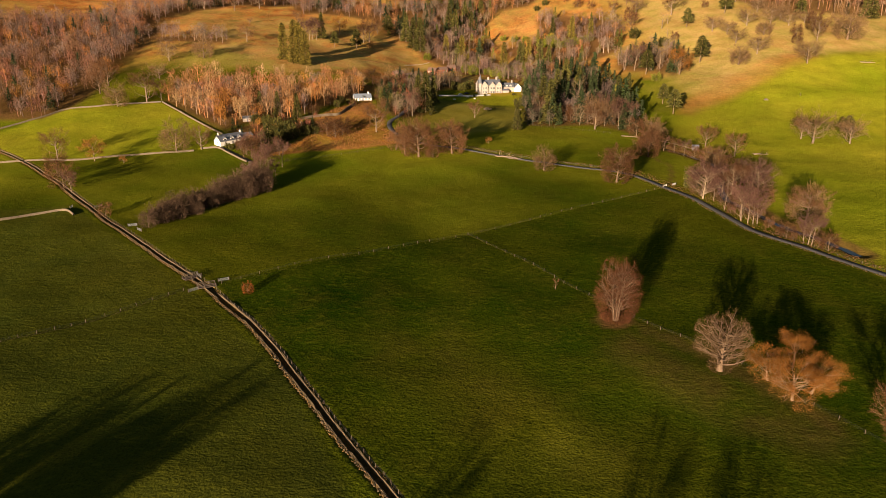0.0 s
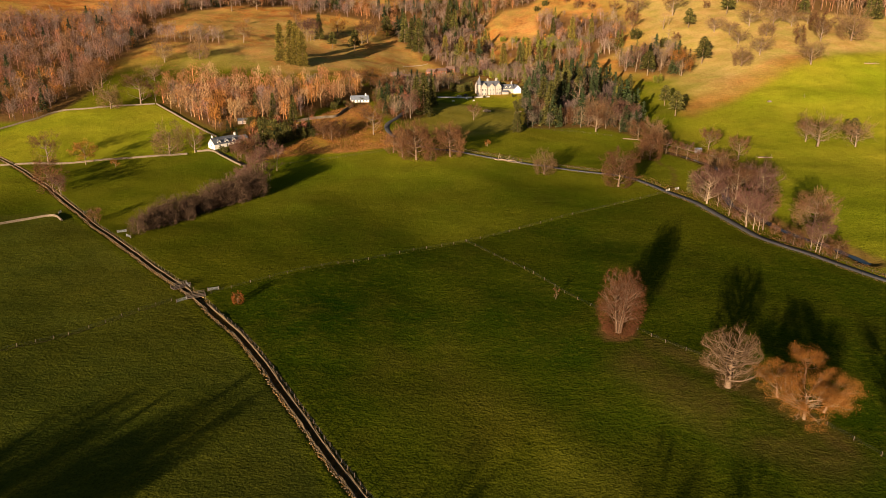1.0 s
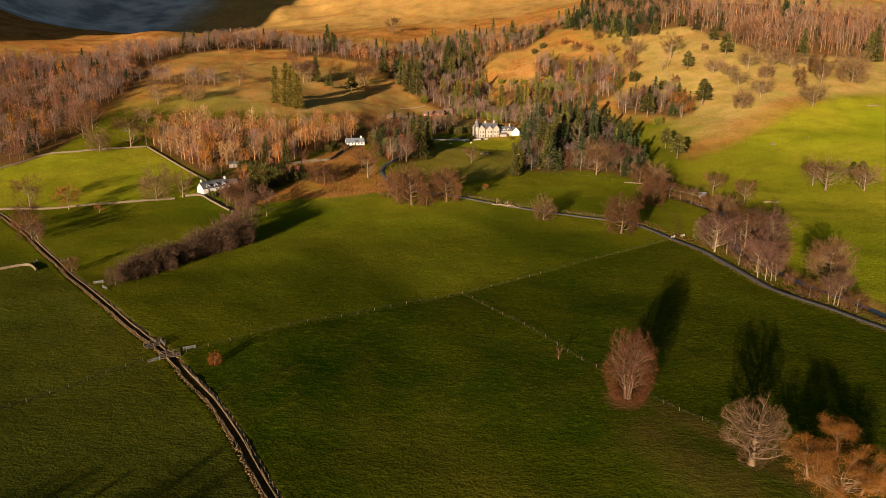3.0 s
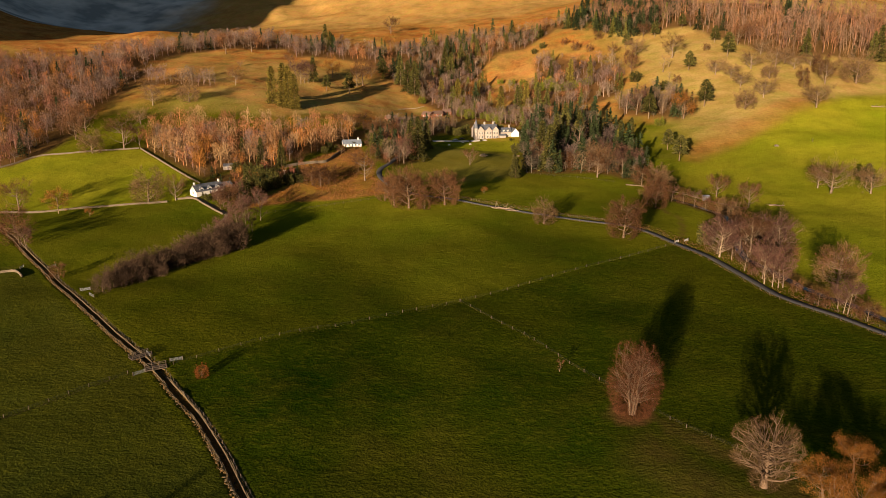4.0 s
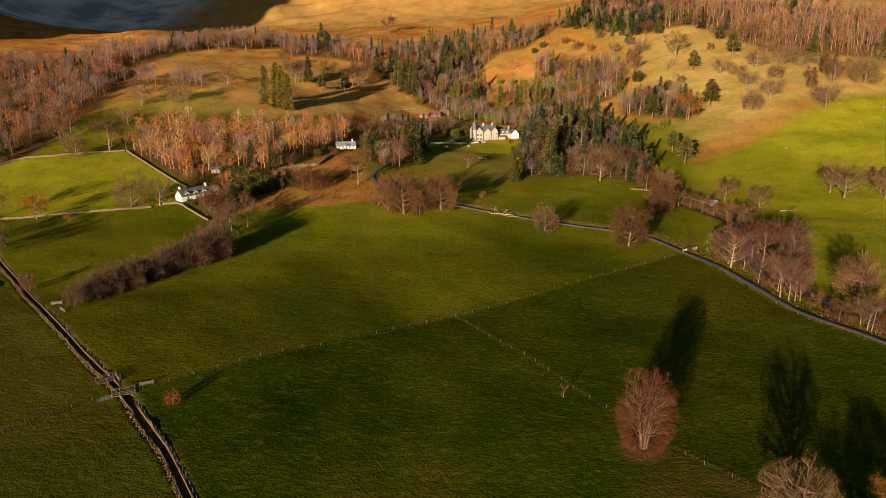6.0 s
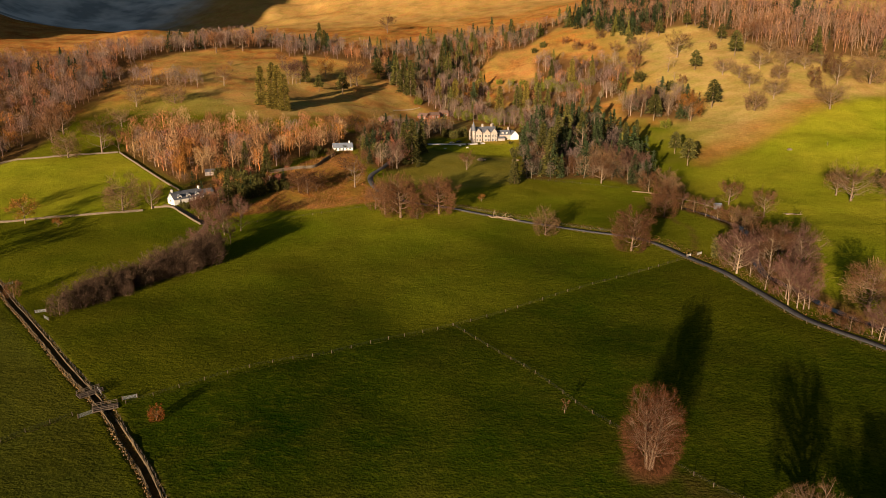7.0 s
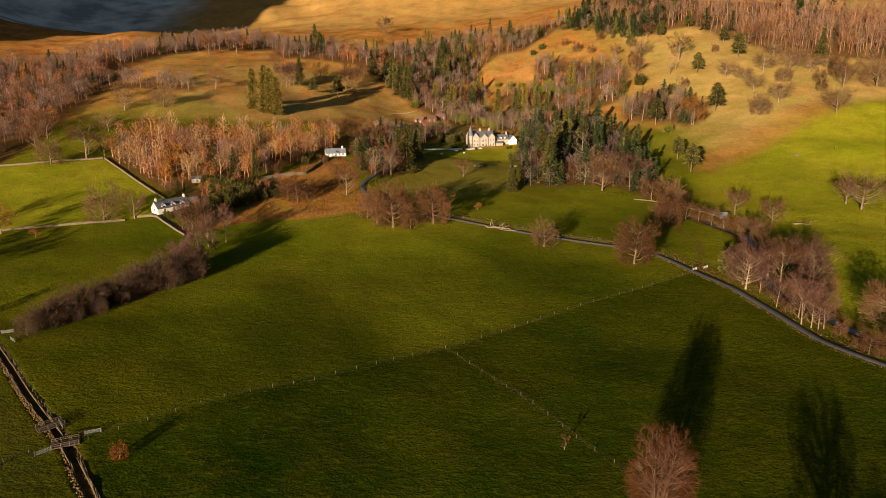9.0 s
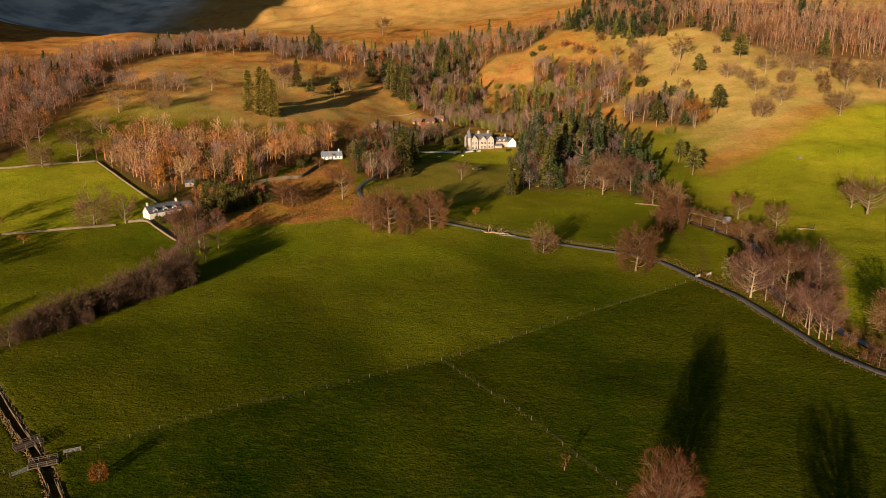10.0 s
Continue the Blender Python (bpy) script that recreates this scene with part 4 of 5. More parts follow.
# ---- woods ----
def wood_form(seed, wide, clumps, twigs):
    """A bare woodland tree one metre high: a stem, limbs to several heads and a dense haze of twigs round each."""
    rng = np.random.default_rng(seed)
    k = np.arange(clumps)
    up = 0.31 + 0.55 * (k + rng.uniform(0, 1, clumps)) / clumps
    reach = wide / 2 * 0.68 * np.sqrt(np.clip(1 - ((up - 0.52) / 0.46) ** 2, 0.05, 1))
    az = 2.4 * k + rng.uniform(-0.5, 0.5, clumps)
    head = np.column_stack([np.cos(az) * reach, np.sin(az) * reach, up])
    lean = rng.normal(0, 0.02, 2)
    wood = [tube([(0, 0, -0.02), (lean[0], lean[1], 0.45), (0, 0, 0.86)], [0.015, 0.009, 0.002], 3)]
    for h in head:
        low = h[2] * rng.uniform(0.45, 0.65)
        wood.append(slivers(rng, np.array([(lean[0], lean[1], low)]), unit(h - (lean[0], lean[1], low))[None], np.array([np.linalg.norm(h - (0, 0, low)) * 1.1]), 0.012))
    pick = rng.integers(0, clumps, twigs)
    ball = unit(rng.normal(0, 1, (twigs, 3))) * rng.uniform(0.2, 1, (twigs, 1)) ** 0.5 * (wide * 0.23, wide * 0.23, 0.135)
    way = unit(ball * (1, 1, 1.2) + (head[pick] - (0, 0, 0.45)) * 0.35 + rng.normal(0, 0.05, (twigs, 3)) + (0, 0, 0.05))
    length = 0.085 * rng.uniform(0.5, 1.4, twigs)
    return joined(wood), slivers(rng, head[pick] + ball - way * length[:, None] * 0.5, way, length, 0.017)


def wood(name, polygon, spacing, mixture, label, seed, clear=-0.75):
    """Many small trees as one mesh. mixture: (share, kind, low height, high height, colour)."""
    rng = np.random.default_rng(seed)
    forms = {"bare": [wood_form(500 + k, 0.50 + 0.05 * k, 8 + k, 290) for k in range(6)],
             "larch": [bare_tree(540 + k, 1.0, 0.24 + 0.03 * k, 9, 150, 0.070, 0.013, 0.011, 0.30, 3, detail=0) for k in range(4)],
             "conifer": [conifer(520 + k, 1.0, 0.36 + 0.05 * k, 260, 0.11, 0.042, 0.012) for k in range(3)]}
    pale = {"bare": 1.7, "larch": 1.5, "conifer": 0.8}
    forms = {k: [(np.vstack([a[0], b[0]]), np.vstack([a[1], b[1] + len(a[0])]), np.repeat([pale[k], 1.0], [len(a[0]), len(b[0])])[:, None]) for a, b in some] for k, some in forms.items()}
    p = np.array(polygon, float)
    lo, hi = p.min(0), p.max(0)
    nx, ny = ((hi - lo) / spacing).astype(int)
    xs, ys = (a.ravel() for a in np.meshgrid(lo[0] + spacing * np.arange(nx), lo[1] + spacing * np.arange(ny)))
    xs, ys = xs + rng.normal(0, spacing * 0.35, len(xs)), ys + rng.normal(0, spacing * 0.35, len(ys))
    keep = inside(xs, ys, polygon) & (swell(xs, ys, 80) + 0.25 * rng.normal(size=len(xs)) > clear)
    xs, ys = xs[keep], ys[keep]
    zs = height(xs, ys)
    share = np.cumsum([m[0] for m in mixture])
    # kinds grow in drifts
    drift = np.clip(0.5 + 0.38 * swell(xs + 200, ys, 90) + rng.normal(0, 0.27, len(xs)), 0, 0.999) * share[-1]
    V, F, C, n = [], [], [], 0
    for x, y, z, dr in zip(xs, ys, zs, drift):
        _, kind, low, high, colour = mixture[int(np.searchsorted(share, dr, side="right"))]
        v, t, shade = forms[kind][rng.integers(len(forms[kind]))]
        tall = rng.uniform(low, high) * (rng.uniform(0.35, 0.7) if rng.uniform() < 0.33 else 1)
        a = rng.uniform(0, 6.283)
        c, s = np.cos(a) * rng.uniform(0.8, 1.25), np.sin(a)
        V.append(np.column_stack([v[:, 0] * c - v[:, 1] * s, v[:, 0] * s + v[:, 1] * c, v[:, 2]]) * tall + (x, y, z))
        F.append(t + n)
        C.append(np.array([colour]) * rng.uniform(0.65, 1.35) * rng.uniform(0.94, 1.06, 3) * shade)
        n += len(v)
    me = tris_mesh(name, np.vstack(V), np.vstack(F), [WOOD_TWIGS])
    colour_layer(me, "tint", np.clip(np.vstack(C), 0, 1))
    tagged(new(name, me), label, "woodland", kind="stuff")


GREY, BROWN, RED, GOLD, GREEN, DARK = (0.150, 0.108, 0.078), (0.225, 0.104, 0.047), (0.185, 0.076, 0.044), (0.32, 0.14, 0.034), (0.090, 0.088, 0.020), (0.026, 0.036, 0.014)
LILAC = (0.140, 0.096, 0.080)
wood("west_woodland", WOOD_WEST, 8.6, [(2, "bare", 13, 19, (0.155, 0.084, 0.050)), (2.2, "bare", 13, 19, (0.115, 0.078, 0.066)), (1.4, "bare", 12, 18, (0.135, 0.062, 0.042)), (0.5, "conifer", 14, 19, DARK), (0.9, "bare", 12, 16, (0.26, 0.115, 0.030))], "dense bare brown and russet hillside woodland", 1)
wood("lodge_woodland", WOOD_LODGE, 7.6, [(2.4, "bare", 14, 20, BROWN), (2.2, "bare", 14, 20, (0.25, 0.155, 0.082)), (1.4, "bare", 13, 18, LILAC), (0.8, "bare", 12, 17, GOLD)], "tall bare mixed woodland with sunlit pale stems", 2)
wood("glen_woodland", WOOD_GLEN, 9.0, [(2.4, "bare", 12, 19, LILAC), (0.9, "conifer", 16, 26, DARK), (2.4, "bare", 12, 18, GREY), (0.7, "conifer", 15, 24, GREEN), (1.4, "bare", 11, 17, BROWN)], "mixed bare and evergreen woodland filling a glen", 3, -0.6)
wood("birch_woodland", WOOD_BIRCH, 7.4, [(2.6, "bare", 11, 17, GREY), (2.4, "bare", 11, 18, LILAC), (0.3, "conifer", 13, 20, GREEN), (1.4, "bare", 10, 16, BROWN), (0.5, "bare", 7, 11, GOLD)], "bare birch wood with small clearings on a sunny slope", 12, -0.35)
# bare-tree tints darker than in other woods, to paint the shade lying here
wood("castle_woodland", WOOD_CASTLE, 7.0, [(2.2, "bare", 12, 18, (0.105, 0.082, 0.062)), (1.8, "conifer", 16, 25, DARK), (1.8, "bare", 11, 17, (0.100, 0.072, 0.062)), (0.3, "conifer", 14, 20, GREEN), (1.0, "bare", 9, 14, (0.14, 0.078, 0.045))], "dark mixed woodland beside a mansion", 4, -0.8)
wood("hill_woodland", WOOD_HILL, 8.6, [(0.3, "conifer", 20, 28, DARK), (4, "larch", 20, 29, (0.155, 0.098, 0.066)), (3, "larch", 20, 30, (0.19, 0.098, 0.052)), (0.8, "larch", 18, 26, (0.13, 0.075, 0.055))], "tall bare larch plantation on a hilltop", 5)
wood("spruce_woodland", WOOD_SPRUCE, 8.5, [(4, "conifer", 17, 27, DARK), (0.8, "bare", 14, 20, GREY), (0.6, "conifer", 15, 24, GREEN)], "dark spruce plantation along a skyline", 11)
wood("ridge_woodland", WOOD_RIDGE, 9.4, [(2, "bare", 14, 20, BROWN), (3, "bare", 14, 21, LILAC), (2, "bare", 13, 19, GREY), (0.15, "conifer", 16, 22, DARK)], "band of bare trees along a ridge", 6)
wood("meadow_copse", WOOD_MEADOW, 8.0, [(3, "bare", 15, 20, GREY), (1, "bare", 14, 19, LILAC)], "row of bare grey trees on a meadow", 7, -2)
wood("knoll_copse", WOOD_KNOLL, 8.0, [(2.6, "conifer", 17, 23, DARK), (2.4, "bare", 15, 21, GREY), (0.8, "conifer", 15, 21, GREEN), (1, "bare", 15, 20, LILAC)], "copse of tall pines and bare trees on a knoll", 8, -2)
wood("mansion_woodland", WOOD_BACK, 6.8, [(3, "bare", 9, 15, GREY), (2, "bare", 9, 14, LILAC), (0.5, "conifer", 12, 18, GREEN), (1, "bare", 8, 12, BROWN)], "bare grey trees behind a mansion", 13, -2)
wood("garden_woodland", WOOD_GARDEN, 6.6, [(2, "bare", 11, 17, GREY), (0.9, "conifer", 12, 20, DARK), (1.5, "bare", 10, 15, RED), (0.8, "conifer", 8, 14, GREEN)], "garden woodland of bare trees and dark evergreens", 9)
wood("scrub", SCRUB, 5.5, [(2, "bare", 5, 9, BROWN), (2.4, "conifer", 5, 9, DARK), (1.5, "bare", 5, 10, RED), (0.6, "bare", 3, 7, GOLD)], "tangled scrub and dark bushes round cottages", 10)

# trees standing outside the view, whose long shadows reach into it
for kind, x, y, s in [("thick", -122, 16, 1.25), ("thick", -108, 28, 1.2), ("thick", -134, 34, 1.2), ("thick", -116, 24, 1.15), ("thick", -127, 27, 1.15), ("open", -30, 34, 0.8), ("open", 32, 28, 0.9), ("bushy", 46, 24, 1.0), ("open", 10, 22, 1.0)]:
    plant(kind, x, y, s)

# ---- buildings ----
SANDSTONE = grained("sandstone", (0.24, 0.20, 0.175), (0.46, 0.41, 0.365), 0.5, 3, bump=0.4)
RENDER_WHITE = grained("white_render", (0.66, 0.64, 0.60), (0.82, 0.80, 0.77), 0.3, 4, bump=0.1)
SLATE = grained("slate", (0.055, 0.065, 0.085), (0.15, 0.16, 0.19), 0.8, 4, 0.55, 0.4)
BLUE_SLATE = grained("blue_slate", (0.10, 0.125, 0.17), (0.22, 0.26, 0.32), 0.8, 4, 0.5, 0.4)
TIMBER = grained("red_timber", (0.10, 0.036, 0.02), (0.22, 0.08, 0.042), 0.6, 5)
TIMBER_ROOF = grained("brown_shingles", (0.09, 0.055, 0.042), (0.19, 0.12, 0.095), 0.8, 5)
GLASS = grained("window_glass", (0.02, 0.025, 0.03), (0.04, 0.05, 0.06), 1, 3, 0.08, 0)
TRIM = grained("painted_trim", (0.62, 0.60, 0.55), (0.80, 0.78, 0.74), 1, 6, 0.5, 0)
GRAVEL = grained("gravel", (0.42, 0.40, 0.37), (0.62, 0.59, 0.55), 0.5, 4)
SHED_GREY = grained("weathered_sheet", (0.13, 0.15, 0.18), (0.24, 0.26, 0.29), 0.8, 5, 0.6, 0.1)
STEEL = grained("galvanised_steel", (0.30, 0.32, 0.34), (0.48, 0.50, 0.52), 1, 9, 0.45, 0, metal=0.6)


def solid(name, verts, faces, mat):
    me = bpy.data.meshes.new(name)
    me.from_pydata([tuple(v) for v in verts], [], faces)
    bm = bmesh.new()
    bm.from_mesh(me)
    bmesh.ops.recalc_face_normals(bm, faces=bm.faces)
    bm.to_mesh(me)
    bm.free()
    me.materials.append(mat)
    return me


def box(x0, x1, y0, y1, z0, z1):
    v = [(x, y, z) for z in (z0, z1) for y in (y0, y1) for x in (x0, x1)]
    return v, [(0, 1, 3, 2), (4, 6, 7, 5), (0, 4, 5, 1), (2, 3, 7, 6), (0, 2, 6, 4), (1, 5, 7, 3)]


def many(pieces):
    v, f = [], []
    for a, b in pieces:
        f += [tuple(i + len(v) for i in face) for face in b]
        v += list(a)
    return v, f


def box_part(name, bounds, mat, parent, label="", bevel=0.0):
    me = solid(name, *box(*bounds), mat)
    if bevel:
        bm = bmesh.new()
        bm.from_mesh(me)
        bmesh.ops.bevel(bm, geom=bm.edges[:], offset=bevel, segments=2, affect="EDGES")
        bm.to_mesh(me)
        bm.free()
    return part(name, me, parent, label)


def gabled(x0, x1, y0, y1, z0, eave, ridge):
    """A closed body whose ridge runs along x."""
    ym = (y0 + y1) / 2
    v = [(x, y, z) for x in (x0, x1) for y, z in ((y0, z0), (y1, z0), (y1, eave), (ym, ridge), (y0, eave))]
    return v, [(0, 1, 2, 3, 4), (9, 8, 7, 6, 5), (0, 4, 9, 5), (1, 6, 7, 2), (2, 7, 8, 3), (4, 3, 8, 9), (0, 5, 6, 1)]


def roof_slabs(x0, x1, y0, y1, eave, ridge, over=0.4, thick=0.25):
    ym, slope = (y0 + y1) / 2, (ridge - eave) / ((y1 - y0) / 2)
    out = []
    for y, way in ((y0, -1), (y1, 1)):
        ye, ze = y + way * over, eave - over * slope + 0.05
        v = [(x, a, b) for x in (x0 - over, x1 + over) for a, b in ((ye, ze), (ym, ridge + 0.05), (ym, ridge + 0.05 + thick), (ye, ze + thick))]
        out.append((v, [(0, 1, 2, 3), (7, 6, 5, 4), (0, 4, 5, 1), (1, 5, 6, 2), (2, 6, 7, 3), (3, 7, 4, 0)]))
    return many(out)


def turned(mesh_pair, quarter, at=(0, 0)):
    """The same shape turned by quarter turns about the z axis and moved."""
    c, s = round(math.cos(quarter * math.pi / 2)), round(math.sin(quarter * math.pi / 2))
    return [(x * c - y * s + at[0], x * s + y * c + at[1], z) for x, y, z in mesh_pair[0]], mesh_pair[1]


def window_part(parent, x, y, z, w, h, face="front", out=0.05):
    """A window with a painted frame, glazing bars and a dark pane, set in a wall that looks along -y (front) or +x or -x."""
    frame_pieces = [box(-w / 2 - 0.12, w / 2 + 0.12, -out, 0.08, -0.14, 0), box(-w / 2 - 0.12, w / 2 + 0.12, -out, 0.08, h, h + 0.14), box(-w / 2 - 0.12, -w / 2, -out, 0.08, 0, h),
                    box(w / 2, w / 2 + 0.12, -out, 0.08, 0, h), box(-0.04, 0.04, -out, 0.08, 0, h), box(-w / 2, w / 2, -out, 0.08, h * 0.48, h * 0.52)]
    quarter = {"front": 0, "right": 1, "left": 3, "back": 2}[face]
    v, f = turned(many(frame_pieces), quarter)
    fr = part("window", solid("window", v, f, TRIM), parent)
    fr.location = (x, y, z)
    v, f = turned(box(-w / 2, w / 2, -out * 0.4, 0.05, 0, h), quarter)
    part("pane", solid("pane", v, f, GLASS), fr, "dark glass pane")
    return fr


def chimney_part(parent, x, y, z0, z1, mat, w=0.9):
    pieces = [box(x - w / 2, x + w / 2, y - 0.4, y + 0.4, z0, z1), box(x - w / 2 - 0.1, x + w / 2 + 0.1, y - 0.5, y + 0.5, z1, z1 + 0.2)]
    ch = part("chimney", solid("chimney", *many(pieces), mat), parent)
    for dx in (-0.22, 0.22):
        v, t = tube([(x + dx, y, z1 + 0.2), (x + dx, y, z1 + 0.75)], [0.14, 0.11], 7)
        part("chimney_pot", tris_mesh("chimney_pot", v, t, [SANDSTONE]), ch)


def dormer_part(parent, x, y, z, w, h, depth, wall_mat, roof_mat):
    body = part("dormer", solid("dormer", *turned(gabled(0, depth, -w / 2, w / 2, z - 0.6, z + h, z + h + w * 0.45), 1, (x, y)), wall_mat), parent)
    part("dormer_roof", solid("dormer_roof", *turned(roof_slabs(0, depth, -w / 2, w / 2, z + h, z + h + w * 0.45, 0.15, 0.12), 1, (x, y)), roof_mat), body)
    part("pane", solid("pane", *box(x - w * 0.3, x + w * 0.3, y - 0.05, y + 0.05, z + 0.1, z + h - 0.1), GLASS), body, "dark dormer pane")


def mansion(x, y, yaw):
    """Baronial sandstone house: main block with three front gables, a corner turret, a lower slated wing with dormers and a white end gable."""
    z = min(ground_z(x + dx, y + dy) for dx in (-18, 0, 18) for dy in (-3, 10))
    m = root("mansion", pose(x, y, z, 0, 0, yaw) @ Matrix.Diagonal((0.94, 0.94, 0.86, 1)), "baronial pale sandstone mansion with turret, slate roofs and white wing", "mansion")
    part("wall", solid("wall", *gabled(-20, 2, 0, 12, -1, 9.5, 14), SANDSTONE), m)
    part("roof", solid("roof", *roof_slabs(-20, 2, 0, 12, 9.5, 14), SLATE), m)
    for gx0, w, eave in ((-15.5, 6.5, 9.0), (-7.5, 6.0, 8.6), (-0.8, 5.6, 9.2)):
        bay = part("gable_bay", solid("gable_bay", *turned(gabled(0, 7, -w / 2, w / 2, -1, eave, eave + w * 0.62), 1, (gx0, -1.6)), SANDSTONE), m)
        part("roof", solid("roof", *turned(roof_slabs(0.3, 7, -w / 2, w / 2, eave, eave + w * 0.62, 0.12, 0.2), 1, (gx0, -1.6)), SLATE), bay)
        for level, hh in ((0.9, 2.2), (5.0, 2.0)):
            for dx in (-1.4, 1.4):
                window_part(m, gx0 + dx, -1.6, level, 1.6, hh + 0.2)
    for wx in (-11.5, -4.2):
        for level in (0.9, 5.0):
            window_part(m, wx, 0, level, 1.2, 2.1)
    for wy in (3.5, 8.0):
        for level in (0.9, 5.0):
            window_part(m, -20, wy, level, 1.2, 2.0, "left")
    box_part("doorstep", (-11.0 - 0.75, -11.0 + 0.75, -0.28, 0.1, -0.2, 0.6), SLATE, m, "stone entrance step")
    tv, tt = tube([(-20, -0.5, -1), (-20, -0.5, 11), (-20, -0.5, 11.4)], [2.1, 2.1, 2.35], 14)
    turret = part("turret", tris_mesh("turret", tv, tt, [SANDSTONE], smooth=True), m)
    tv, tt = tube([(-20, -0.5, 11.3), (-20, -0.5, 15.5), (-20, -0.5, 20.5)], [2.5, 1.4, 0.03], 14)
    part("spire", tris_mesh("spire", tv, tt, [SLATE], smooth=True), turret, "conical slate spire")
    for level in (2.0, 6.0, 9.0):
        window_part(turret, -20, -2.62, level, 0.8, 1.6)
    for cx, cy in ((-18.5, 6), (-9.5, 6), (-1.0, 6), (1.4, 9)):
        chimney_part(m, cx, cy, 12, 16.3, SANDSTONE, 1.6)
    part("wing_wall", solid("wing_wall", *gabled(2, 17, 2.5, 11, -1, 6.2, 10), SANDSTONE), m)
    part("wing_roof", solid("wing_roof", *roof_slabs(2.3, 16.5, 2.5, 11, 6.2, 10), SLATE), m)
    for dx in (5, 9, 13):
        dormer_part(m, dx, 2.6, 6.5, 1.6, 1.4, 3, RENDER_WHITE, SLATE)
        window_part(m, dx, 2.5, 1.2, 1.2, 2.0)
    part("porch", solid("porch", *gabled(3.2, 9.5, -1.5, 2.5, -1, 3.1, 4.6), SANDSTONE), m)
    part("porch_roof", solid("porch_roof", *roof_slabs(3.2, 9.5, -1.5, 2.5, 3.1, 4.6, 0.2, 0.15), SLATE), m)
    part("white_gable", solid("white_gable", *turned(gabled(0, 12, -3.6, 3.6, -1, 5.4, 9.4), 1, (20.0, 1.0)), RENDER_WHITE), m, "white rendered end gable")
    part("roof", solid("roof", *turned(roof_slabs(0, 12, -3.6, 3.6, 5.4, 9.4, 0.2, 0.2), 1, (20.0, 1.0)), SLATE), m)
    chimney_part(m, 15.5, 6.7, 9.5, 12.5, SANDSTONE, 1.2)
    return m


mansion(54, 606, 16)


def cottage(name, x, y, yaw, long, deep, eave, ridge, wall_mat, roof_mat, label, dormers=(), windows=(), chimneys=(), category="cottage"):
    z = min(ground_z(x + dx, y + dy) for dx in (-long / 3, long / 3) for dy in (-deep / 3, deep / 3))
    m = root(name, pose(x, y, z, 0, 0, yaw), label, category)
    part("wall", solid("wall", *gabled(-long / 2, long / 2, -deep / 2, deep / 2, -1.5, eave, ridge), wall_mat), m)
    part("roof", solid("roof", *roof_slabs(-long / 2 - 0.05, long / 2 + 0.05, -deep / 2, deep / 2, eave, ridge, 0.25, 0.18), roof_mat), m)
    for dx in dormers:
        dormer_part(m, dx, -deep / 2 + 0.35, eave + 0.1, 2.6, 1.2, 3.0, wall_mat, roof_mat)
    for wx in windows:
        window_part(m, wx, -deep / 2, 0.9, 1.1, 1.2)
    box_part("door", (-0.5, 0.5, -deep / 2 - 0.05, -deep / 2 + 0.1, 0, 2.0), SLATE, m, "dark front door")
    if windows:
        window_part(m, -long / 2, 0, 1.0, 1.0, 1.2, "left")
    for cx in chimneys:
        chimney_part(m, cx, 0, ridge - 0.6, ridge + 1.2, wall_mat)
    return m


cottage("cottage", -141, 421, 50, 19, 7.0, 2.5, 6.2, RENDER_WHITE, SLATE, "white rendered cottage with dormers and a grey slate roof", (-5.6, 0, 5.6), (-5.5, 3, 5.5), (-8.4, 8.4))
cottage("cottage", -64, 534, 14, 14, 8.5, 2.1, 5.0, RENDER_WHITE, BLUE_SLATE, "white bungalow with a blue-grey slate roof on a bank", (), (-5, -2.5, 2.5, 5), (5,))
cottage("outbuilding", -132, 431, 50, 6, 4.5, 2.4, 4.0, WALL_STONE, SLATE, "low stone outbuilding beside a white cottage", category="outbuilding")
cottage("outbuilding", -140, 466, 8, 6.5, 4.5, 2.2, 3.6, SANDSTONE, SLATE, "pale outbuilding half hidden among trees", category="outbuilding")
cottage("timber_lodge", -42, 675, 24, 11, 8, 3.0, 5.8, TIMBER, TIMBER_ROOF, "red-brown timber lodge with a shingle roof", (), (-2.6, 2.6), category="lodge")
cottage("timber_lodge", -32, 670, 30, 9, 7, 3.0, 5.8, TIMBER, TIMBER_ROOF, "small red-brown timber lodge beside a drive", (), (-2.6, 2.6), category="lodge")
cottage("timber_lodge", -7, 726, -30, 10, 8, 3.0, 5.8, TIMBER, TIMBER_ROOF, "dark timber lodge among bare trees", (), (-2.6, 2.6), category="lodge")
cottage("timber_lodge", 3, 732, 24, 10, 8, 3.0, 5.8, TIMBER, TIMBER_ROOF, "dark timber lodge beside another lodge", (), (-2.6, 2.6), category="lodge")
cottage("timber_lodge", 13, 743, 10, 9, 7, 3.0, 5.8, TIMBER, TIMBER_ROOF, "pale-roofed timber lodge behind a mansion", (), (-2.6, 2.6), category="lodge")
cottage("shed", 166, 411, -10, 3.8, 3.0, 2.3, 3.2, SHED_GREY, SHED_GREY, "small grey metal shed among bare trees", category="shed")


